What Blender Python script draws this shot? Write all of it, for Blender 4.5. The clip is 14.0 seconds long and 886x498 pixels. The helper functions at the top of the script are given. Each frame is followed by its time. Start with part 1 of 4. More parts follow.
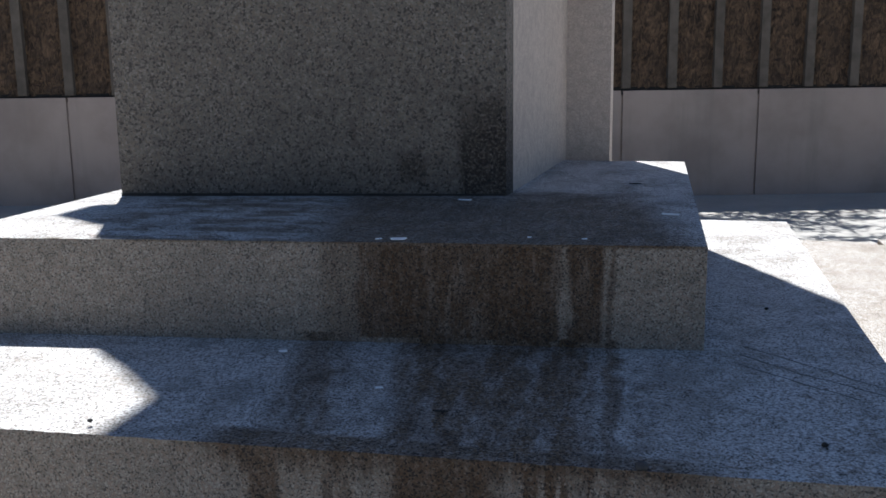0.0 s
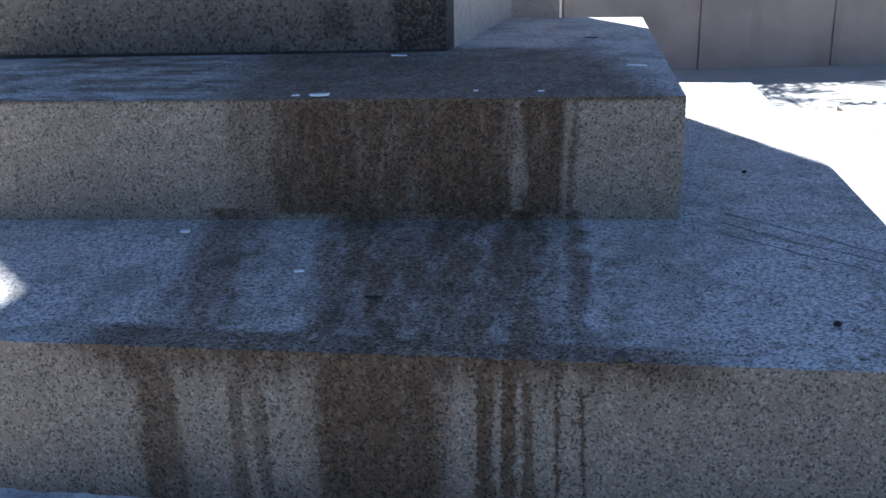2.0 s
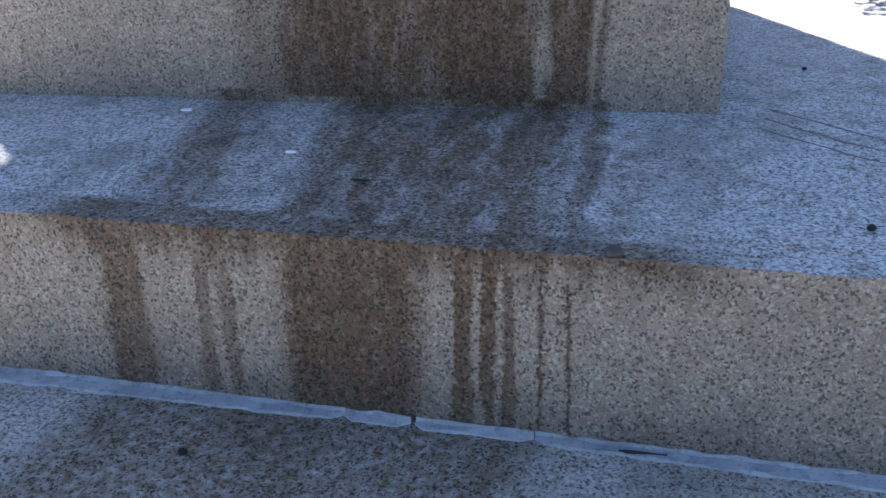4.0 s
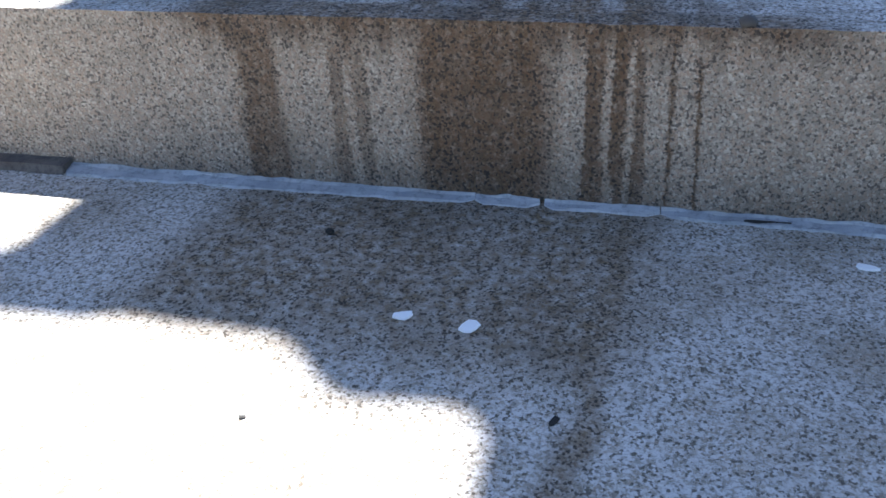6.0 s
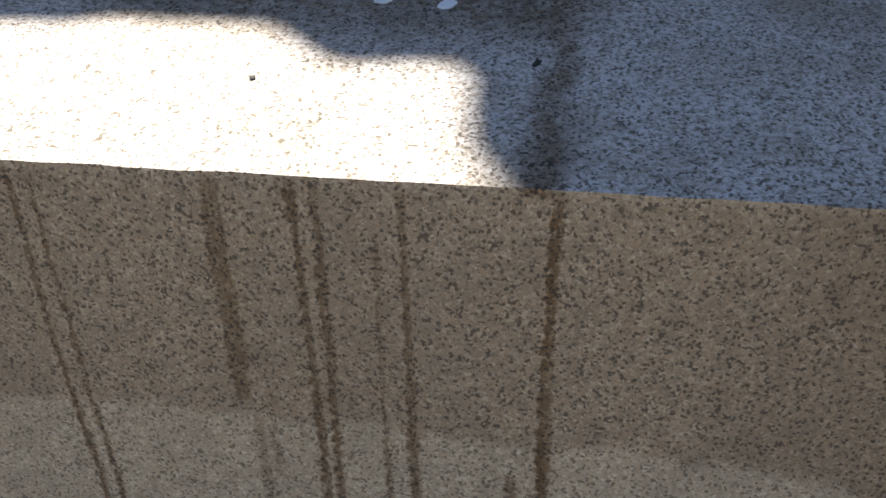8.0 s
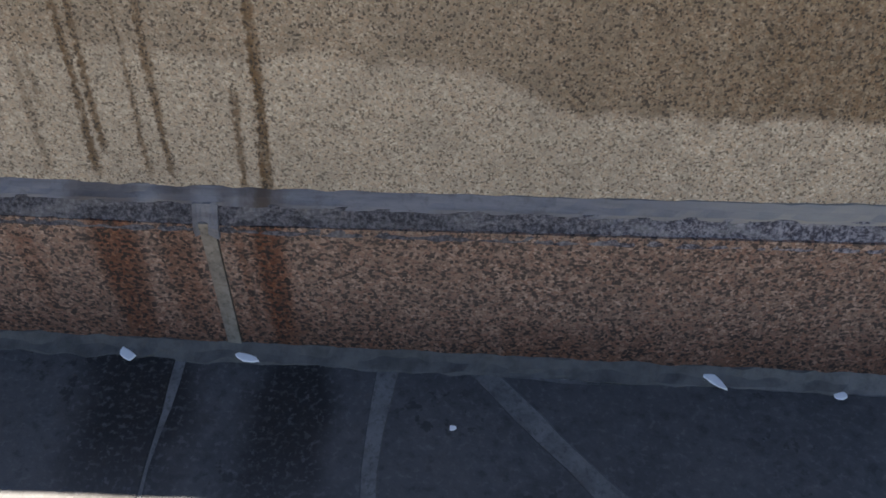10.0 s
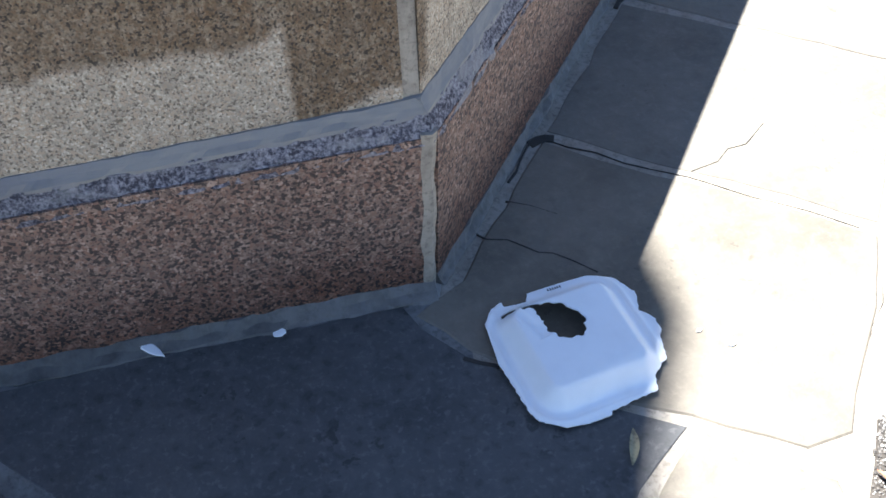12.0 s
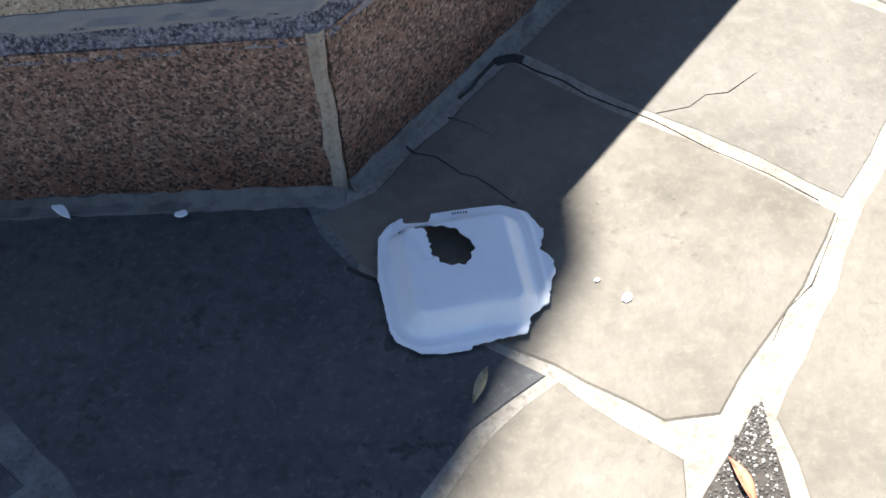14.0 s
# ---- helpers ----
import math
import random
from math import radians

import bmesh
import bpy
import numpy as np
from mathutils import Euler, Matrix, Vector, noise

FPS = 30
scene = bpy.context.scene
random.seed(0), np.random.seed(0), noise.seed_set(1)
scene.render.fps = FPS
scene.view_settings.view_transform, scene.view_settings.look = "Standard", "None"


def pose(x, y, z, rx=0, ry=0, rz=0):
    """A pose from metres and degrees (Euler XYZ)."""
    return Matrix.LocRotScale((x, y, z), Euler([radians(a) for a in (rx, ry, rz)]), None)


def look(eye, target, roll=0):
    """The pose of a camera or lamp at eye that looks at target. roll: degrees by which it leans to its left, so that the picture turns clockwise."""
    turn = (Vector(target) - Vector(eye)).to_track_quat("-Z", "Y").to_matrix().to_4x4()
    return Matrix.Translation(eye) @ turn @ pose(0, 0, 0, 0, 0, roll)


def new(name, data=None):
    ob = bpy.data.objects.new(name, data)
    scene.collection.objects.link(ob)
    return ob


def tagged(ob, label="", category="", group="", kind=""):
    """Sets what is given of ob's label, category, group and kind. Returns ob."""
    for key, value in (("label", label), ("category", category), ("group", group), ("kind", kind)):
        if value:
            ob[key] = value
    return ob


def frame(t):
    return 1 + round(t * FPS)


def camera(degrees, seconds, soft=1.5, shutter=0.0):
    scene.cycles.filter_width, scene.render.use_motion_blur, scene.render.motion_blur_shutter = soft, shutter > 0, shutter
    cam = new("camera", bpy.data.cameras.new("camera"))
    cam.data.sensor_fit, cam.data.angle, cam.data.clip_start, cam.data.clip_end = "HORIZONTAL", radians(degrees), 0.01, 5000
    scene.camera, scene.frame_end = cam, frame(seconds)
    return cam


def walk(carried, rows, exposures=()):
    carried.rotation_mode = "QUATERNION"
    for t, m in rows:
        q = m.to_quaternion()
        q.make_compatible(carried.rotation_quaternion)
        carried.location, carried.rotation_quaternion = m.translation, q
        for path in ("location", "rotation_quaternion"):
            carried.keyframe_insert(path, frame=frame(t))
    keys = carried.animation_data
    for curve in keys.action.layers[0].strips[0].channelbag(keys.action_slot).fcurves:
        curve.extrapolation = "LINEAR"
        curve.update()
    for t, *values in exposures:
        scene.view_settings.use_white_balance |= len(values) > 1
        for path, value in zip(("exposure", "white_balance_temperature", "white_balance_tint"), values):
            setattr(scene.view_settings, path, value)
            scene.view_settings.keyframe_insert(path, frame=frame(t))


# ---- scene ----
cam = camera(49.6, 14.0, soft=1.6)
PATH = [
    (0, (0.145, -0.008, 1.299), (-0.32, 1.901, 0.925), -0.7),
    (0.5, (0.131, 0.07, 1.271), (-0.257, 1.973, 0.791), 0.0),
    (1, (0.105, 0.138, 1.235), (-0.236, 2.032, 0.687), 1.0),
    (1.5, (0.087, 0.181, 1.226), (-0.249, 2.068, 0.654), 0.4),
    (2, (0.1, 0.219, 1.212), (-0.235, 2.096, 0.608), -1.1),
    (2.2, (0.105, 0.246, 1.209), (-0.22, 2.115, 0.576), -1.2),
    (4.3, (0.184, 0.312, 1.14), (-0.346, 2.062, 0.33), -1.6),
    (4.5, (0.176, 0.307, 1.135), (-0.367, 2.037, 0.291), -2.3),
    (5, (0.159, 0.289, 1.122), (-0.396, 2.004, 0.255), -1.5),
    (5.5, (0.133, 0.266, 1.094), (-0.423, 1.944, 0.158), -2.0),
    (6, (0.1, 0.211, 1.089), (-0.42, 1.867, 0.096), -2.7),
    (6.5, (0.089, 0.16, 1.099), (-0.378, 1.833, 0.108), -3.2),
    (7, (0.083, 0.123, 1.08), (-0.321, 1.815, 0.095), -2.8),
    (7.1, (0.076, 0.121, 1.075), (-0.307, 1.804, 0.066), -3.2),
    (7.3, (0.065, 0.116, 1.057), (-0.309, 1.77, -0.003), -5.2),
    (7.5, (0.063, 0.083, 1.037), (-0.279, 1.701, -0.088), -3.0),
    (7.6, (0.055, 0.071, 1.028), (-0.262, 1.681, -0.115), -2.1),
    (8, (0.062, 0.049, 1.008), (-0.233, 1.579, -0.245), -2.4),
    (8.2, (0.054, 0.013, 0.988), (-0.201, 1.532, -0.288), -0.6),
    (8.5, (0.092, -0.011, 0.993), (-0.215, 1.417, -0.373), -0.1),
    (8.8, (0.129, -0.061, 0.989), (-0.177, 1.297, -0.448), -0.8),
    (9, (0.143, -0.105, 0.982), (-0.121, 1.223, -0.49), -0.6),
    (9.2, (0.163, -0.138, 0.977), (-0.07, 1.16, -0.526), -0.4),
    (11.3, (0.497, -0.246, 0.958), (0.738, 1.135, -0.469), 2.3),
    (11.5, (0.558, -0.266, 0.954), (0.81, 1.116, -0.47), 2.1),
    (12, (0.708, -0.243, 0.921), (1.06, 1.049, -0.565), 0.5),
    (12.5, (0.815, -0.179, 0.917), (1.114, 1.079, -0.608), 0.1),
    (13, (0.906, -0.188, 0.935), (1.044, 1.112, -0.578), 0.8),
    (13.5, (0.992, -0.247, 0.915), (1.026, 1.053, -0.605), -1.4),
    (14, (1.021, -0.267, 0.899), (1.013, 0.932, -0.702), -2.7),
]
EXPOSURES = [(0.0, 0.76, 5750, 10), (1.0, 1.10, 5500, 10), (2.0, 1.52, 5400, 10), (4.5, 2.52, 5950, 10), (5.0, 2.66, 6050, 10), (5.5, 2.66, 6050, 10), (6.5, 1.88, 5950, 10), (7.0, 1.68, 6000, 10), (7.5, 1.58, 6050, 10),
             (8.0, 1.55, 6700, 11), (8.5, 1.70, 7200, 13), (9.0, 1.82, 7300, 14), (11.5, 2.38, 6050, 10), (12.0, 2.36, 6000, 10), (12.5, 2.28, 5900, 10), (13.5, 1.95, 5900, 10), (14.0, 1.74, 6150, 10)]
walk(cam, [(t, look(eye, target, roll)) for t, eye, target, roll in PATH], EXPOSURES)

# ---- light ----
RAY = Vector((0.45, -0.90, -2.2)).normalized()      # the way the sunlight travels
world = bpy.data.worlds.new("sky")
scene.world = world
world.use_nodes = True
wn = world.node_tree
sky = wn.nodes.new("ShaderNodeTexSky")
sky.sky_type, sky.sun_disc = "NISHITA", False
sky.altitude, sky.air_density, sky.dust_density = 1400.0, 0.9, 0.6      # the clear, dark sky of a high place
sky.sun_elevation, sky.sun_rotation = radians(65.6), radians(-25.5)
wn.links.new(sky.outputs[0], wn.nodes["Background"].inputs[0])
wn.nodes["Background"].inputs[1].default_value = 0.05
sun = bpy.data.lights.new("sun", "SUN")
sun.energy, sun.angle, sun.color = 5.0, radians(0.53), (1.0, 0.955, 0.88)
new("sun", sun).matrix_world = look(-RAY * 30, (0, 0, 0))


# ---- materials ----
class Nodes:
    """A short hand for building one node material on object coordinates in metres."""

    def __init__(self, name, rough=0.85):
        self.mat = bpy.data.materials.new(name)
        self.mat.use_nodes = True
        self.t = self.mat.node_tree
        self.bsdf = self.t.nodes["Principled BSDF"]
        self.bsdf.inputs["Roughness"].default_value = rough
        self.pos = self.t.nodes.new("ShaderNodeTexCoord").outputs["Object"]
        sep = self.t.nodes.new("ShaderNodeSeparateXYZ")
        self.t.links.new(self.pos, sep.inputs[0])
        self.x, self.y, self.z = sep.outputs

    def put(self, socket, value):
        if isinstance(value, bpy.types.NodeSocket):
            self.t.links.new(value, socket)
        else:
            socket.default_value = value

    def math(self, op, a, b=0.0, clamp=False):
        n = self.t.nodes.new("ShaderNodeMath")
        n.operation, n.use_clamp = op, clamp
        self.put(n.inputs[0], a)
        self.put(n.inputs[1], b)
        return n.outputs[0]

    def scaled(self, sx, sy, sz):
        n = self.t.nodes.new("ShaderNodeVectorMath")
        n.operation = "MULTIPLY"
        self.put(n.inputs[0], self.pos)
        n.inputs[1].default_value = (sx, sy, sz)
        return n.outputs[0]

    def noise(self, scale, detail=3.0, rough=0.55, vector=None, distort=0.0):
        n = self.t.nodes.new("ShaderNodeTexNoise")
        self.put(n.inputs["Vector"], vector or self.pos)
        n.inputs["Scale"].default_value, n.inputs["Detail"].default_value = scale, detail
        n.inputs["Roughness"].default_value, n.inputs["Distortion"].default_value = rough, distort
        return n.outputs["Fac"]

    def cells(self, scale, vector=None, feature="F1"):
        n = self.t.nodes.new("ShaderNodeTexVoronoi")
        n.feature = feature
        self.put(n.inputs["Vector"], vector or self.pos)
        n.inputs["Scale"].default_value = scale
        return n

    def ramp(self, fac, *stops):
        n = self.t.nodes.new("ShaderNodeValToRGB")
        el = n.color_ramp.elements
        while len(el) < len(stops):
            el.new(0.5)
        for e, (p, c) in zip(el, stops):
            e.position, e.color = p, (*c, 1) if len(c) == 3 else c
        self.put(n.inputs[0], fac)
        return n.outputs[0]

    def range(self, v, a, b, lo=0.0, hi=1.0):
        n = self.t.nodes.new("ShaderNodeMapRange")
        n.interpolation_type = "SMOOTHSTEP"
        self.put(n.inputs["Value"], v)
        for key, value in (("From Min", a), ("From Max", b), ("To Min", lo), ("To Max", hi)):
            n.inputs[key].default_value = value
        return n.outputs[0]

    def mix(self, fac, a, b, kind="MIX"):
        n = self.t.nodes.new("ShaderNodeMix")
        n.data_type, n.blend_type = "RGBA", kind
        self.put(n.inputs[0], fac)
        for socket, value in ((n.inputs[6], a), (n.inputs[7], b)):
            self.put(socket, value if isinstance(value, bpy.types.NodeSocket) else (*value, 1))
        return n.outputs[2]

    def band(self, v, c, half, soft):
        """One where v is within half of c, falling off over soft."""
        if isinstance(half, bpy.types.NodeSocket):
            return self.range(self.math("SUBTRACT", self.math("ABSOLUTE", self.math("SUBTRACT", v, c)), half), soft, -soft)
        return self.range(self.math("ABSOLUTE", self.math("SUBTRACT", v, c)), half + soft, max(half - soft, 0.0))

    def most(self, *masks):
        out = masks[0]
        for m in masks[1:]:
            out = self.math("MAXIMUM", out, m)
        return out

    def finish(self, colour, bump=None, strength=0.3, distance=0.002, rough=None):
        self.put(self.bsdf.inputs["Base Color"], colour)
        if rough is not None:
            self.put(self.bsdf.inputs["Roughness"], rough)
        if bump is not None:
            n = self.t.nodes.new("ShaderNodeBump")
            n.inputs["Strength"].default_value, n.inputs["Distance"].default_value = strength, distance
            self.put(n.inputs["Height"], bump)
            self.t.links.new(n.outputs[0], self.bsdf.inputs["Normal"])
        return self.mat


def granite(name, light, mid, dark, grain=170.0, stains=None, tint=(0.40, 0.29, 0.20), pale=None, speck=0.20, rosy=(1.0, 1.0, 1.0)):
    """Flamed granite: a mosaic of mineral grains, cloudy dirt, and stains that run where water has run."""
    m = Nodes(name, 0.8)
    a = m.noise(grain * 0.9, 2.5, 0.65, None, 0.4)
    fine = m.noise(38, 4, 0.6)
    bent = m.t.nodes.new("ShaderNodeVectorMath")
    bent.operation = "MULTIPLY_ADD"
    wave = m.t.nodes.new("ShaderNodeTexNoise")
    m.put(wave.inputs["Vector"], m.pos)
    wave.inputs["Scale"].default_value, wave.inputs["Detail"].default_value = grain * 1.3, 2.0
    m.put(bent.inputs[0], wave.outputs["Color"])
    bent.inputs[1].default_value = (1.1 / grain,) * 3
    m.put(bent.inputs[2], m.pos)

    def mineral(scale):
        n = m.t.nodes.new("ShaderNodeSeparateColor")
        m.put(n.inputs[0], m.cells(scale, bent.outputs[0]).outputs["Color"])
        return n.outputs

    one, two = mineral(grain), mineral(grain * 2.1)
    col = m.ramp(one[0], (0.0, tuple(q * 0.84 for q in mid)), (0.4, mid), (0.72, tuple(p * 0.4 + q * 0.6 for p, q in zip(mid, light))), (0.97, tuple(q * 1.08 for q in light)))
    col = m.mix(m.range(one[2], 0.6, 0.75, 0.0, 0.8), col, tuple(q * r for q, r in zip(mid, rosy)))
    cloud = m.noise(2.6, 5, 0.6)
    col = m.mix(m.range(cloud, 0.4, 0.75, 0.0, 0.4), col, tuple(q * 0.66 for q in mid))
    col = m.mix(m.range(fine, 0.42, 0.68, 0.0, 0.36), col, tuple(q * 0.55 for q in mid))
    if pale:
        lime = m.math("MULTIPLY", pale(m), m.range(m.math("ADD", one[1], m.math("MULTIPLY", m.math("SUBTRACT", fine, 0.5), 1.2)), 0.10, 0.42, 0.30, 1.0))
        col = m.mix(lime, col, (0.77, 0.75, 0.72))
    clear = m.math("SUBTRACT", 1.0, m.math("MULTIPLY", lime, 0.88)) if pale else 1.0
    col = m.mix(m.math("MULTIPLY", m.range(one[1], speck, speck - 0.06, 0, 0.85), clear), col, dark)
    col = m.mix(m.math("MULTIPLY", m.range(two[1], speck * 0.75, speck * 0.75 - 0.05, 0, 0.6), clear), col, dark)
    v = m.math("ADD", a, m.math("MULTIPLY", one[0], 0.35))
    if stains:
        wet = m.mix(1.0, col, tint, "MULTIPLY")
        mask = stains(m)
        col = m.mix(mask, col, wet)
        grains = m.math("MULTIPLY", m.range(one[1], speck + 0.08, speck, 0, 0.75), mask)
        col = m.mix(grains, col, tuple(q * 0.25 for q in dark))
    return m.finish(col, m.math("ADD", v, m.math("MULTIPLY", fine, 0.8)), 0.4, 0.003)


def wobble(m, amount=0.012, sx=24, sz=3.0):
    """x, shifted by a noise that is long in z: the ragged sides of a run of water."""
    n = m.noise(1.0, 4, 0.6, m.scaled(sx, 3, sz))
    fine = m.noise(150, 2, 0.6)
    shift = m.math("ADD", m.math("MULTIPLY", m.math("SUBTRACT", n, 0.5), amount), m.math("MULTIPLY", m.math("SUBTRACT", fine, 0.5), 0.012))
    return m.math("ADD", m.x, shift)


def runs(m, rows, x, soft=0.006, v=None):
    """Vertical runs: (centre, half width, strength, lower end, upper end)."""
    v = v or m.z
    parts = []
    for c, half, strength, lo, hi in rows:
        b = m.band(x, c, half, min(max(soft, half * 0.3), half))
        e = m.band(v, (lo + hi) / 2, (hi - lo) / 2, 0.012)
        parts.append(m.math("MULTIPLY", m.math("MULTIPLY", b, e), strength))
    return m.most(*parts)


def patchy(m, mask, scale=45, lo=0.25, hi=0.6, floor=0.74):
    run = m.range(m.noise(1.0, 4, 0.6, m.scaled(60, 8, 5)), 0.32, 0.56, 0.86, 1.0)
    blots = m.range(m.noise(scale, 4, 0.6), lo, hi, 0.86, 1.0)
    return m.math("MULTIPLY", m.math("MULTIPLY", mask, m.math("MULTIPLY", run, blots)), m.range(m.noise(150, 3, 0.65), 0.36, 0.54, floor, 1.0))


def step_stains(m):
    x = wobble(m, 0.032, 24, 4.0)
    n = m.noise(9, 4, 0.6)
    sx = m.math("ADD", x, m.math("MULTIPLY", m.math("SUBTRACT", n, 0.5), 0.06))
    face = runs(m, [(-0.355, 0.023, 0.85, 0.60, 0.84), (-0.27, 0.008, 0.6, 0.60, 0.84), (-0.247, 0.007, 0.55, 0.60, 0.84),
                    (-0.122, 0.067, 0.95, 0.60, 0.845), (-0.010, 0.0075, 0.95, 0.60, 0.845), (0.0105, 0.006, 0.95, 0.60, 0.845), (0.028, 0.0045, 0.85, 0.60, 0.845),
                    (0.058, 0.0022, 1.0, 0.60, 0.845), (0.083, 0.0022, 1.0, 0.60, 0.80)], x, 0.0022)
    drip = m.math("ADD", m.z, m.math("MULTIPLY", m.math("SUBTRACT", m.noise(1.0, 5, 0.65, m.scaled(38, 3, 4)), 0.5), 0.11))
    lip = m.math("MULTIPLY", m.range(drip, 0.775, 0.835), m.band(sx, -0.13, 0.32, 0.06))
    foot = m.math("MULTIPLY", m.range(drip, 0.69, 0.64), m.band(sx, -0.05, 0.45, 0.15))
    face = m.most(face, m.math("MULTIPLY", lip, 0.95), m.math("MULTIPLY", foot, 0.4))
    face = m.math("MULTIPLY", face, m.range(m.z, 0.845, 0.835))
    face = m.math("MULTIPLY", face, m.range(m.y, 1.12, 1.10))
    # the tread of the lower step, darker where the water crosses it
    lean = m.math("ADD", sx, m.math("MULTIPLY", m.math("SUBTRACT", m.y, 1.06), m.range(m.x, -0.36, 0.08, 0.24, 0.02)))
    drawn = m.t.nodes.new("ShaderNodeCombineXYZ")
    m.put(drawn.inputs[0], m.math("MULTIPLY", lean, 42.0))
    m.put(drawn.inputs[1], m.math("MULTIPLY", m.y, 5.0))
    streaks = m.noise(1.0, 5, 0.65, drawn.outputs[0])
    tread = m.most(m.math("MULTIPLY", m.band(lean, -0.32, 0.048, 0.035), 0.85), m.math("MULTIPLY", m.band(lean, -0.075, 0.128, 0.02), 1.0),
                   m.math("MULTIPLY", m.band(lean, -0.245, 0.04, 0.02), 0.28), m.math("MULTIPLY", m.band(lean, 0.070, 0.011, 0.007), 0.85))
    tread = m.math("MULTIPLY", tread, m.range(streaks, 0.34, 0.56, 0.5, 1.0))
    tread = m.most(tread, m.math("MULTIPLY", m.range(m.noise(26, 4, 0.7), 0.54, 0.66), m.math("MULTIPLY", m.band(m.x, 0.28, 0.22, 0.06), m.range(m.y, 1.55, 1.35, 0.0, 0.55))))
    tread = m.math("MULTIPLY", tread, m.range(m.z, 0.856, 0.850))
    yy = m.math("SUBTRACT", m.y, m.math("MULTIPLY", m.math("ADD", m.x, 0.2), 0.031))
    tread = m.math("MULTIPLY", tread, m.range(yy, 1.0645, 1.070))
    upper = m.most(m.math("MULTIPLY", m.band(x, -0.202, 0.174, 0.012), 1.0), m.math("MULTIPLY", m.band(x, 0.008, 0.030, 0.006), 1.0),
                   m.math("MULTIPLY", m.band(x, -0.40, 0.032, 0.016), 0.5), m.math("MULTIPLY", m.band(x, 0.05, 0.004, 0.003), 0.8))
    ragged = m.range(m.noise(1.0, 4, 0.65, m.scaled(34, 3, 6)), 0.32, 0.52, 0.55, 1.0)
    upper = m.math("MULTIPLY", m.math("MULTIPLY", upper, ragged), m.math("MULTIPLY", m.math("MULTIPLY", m.range(m.y, 1.39, 1.40), m.range(m.y, 1.66, 1.62)), m.math("MULTIPLY", m.range(m.z, 0.842, 0.848), m.range(m.z, 1.012, 1.006))))
    gap = m.math("MULTIPLY", m.band(x, -0.020, m.range(m.z, 1.0, 0.86, 0.002, 0.013), 0.006), m.band(m.z, 0.93, 0.055, 0.03))
    upper = m.math("MULTIPLY", upper, m.math("SUBTRACT", 1.0, m.math("MULTIPLY", gap, 0.8)))
    back = m.math("ADD", sx, m.math("MULTIPLY", m.math("SUBTRACT", m.y, 1.43), 0.22))
    worn_dark = m.math("MULTIPLY", m.range(m.noise(1.0, 5, 0.65, m.scaled(7, 16, 4)), 0.44, 0.58), m.band(m.x, -0.55, 0.42, 0.1))
    top = m.most(m.band(back, -0.11, 0.33, 0.07), m.math("MULTIPLY", worn_dark, 0.85))
    top = m.math("MULTIPLY", top, m.math("MULTIPLY", m.range(m.z, 1.003, 1.010), m.range(m.math("ADD", m.y, m.math("MULTIPLY", m.math("SUBTRACT", n, 0.5), 0.4)), 2.25, 1.95)))
    upper = m.most(upper, m.math("MULTIPLY", top, 0.92))
    return patchy(m, m.most(face, tread, upper))


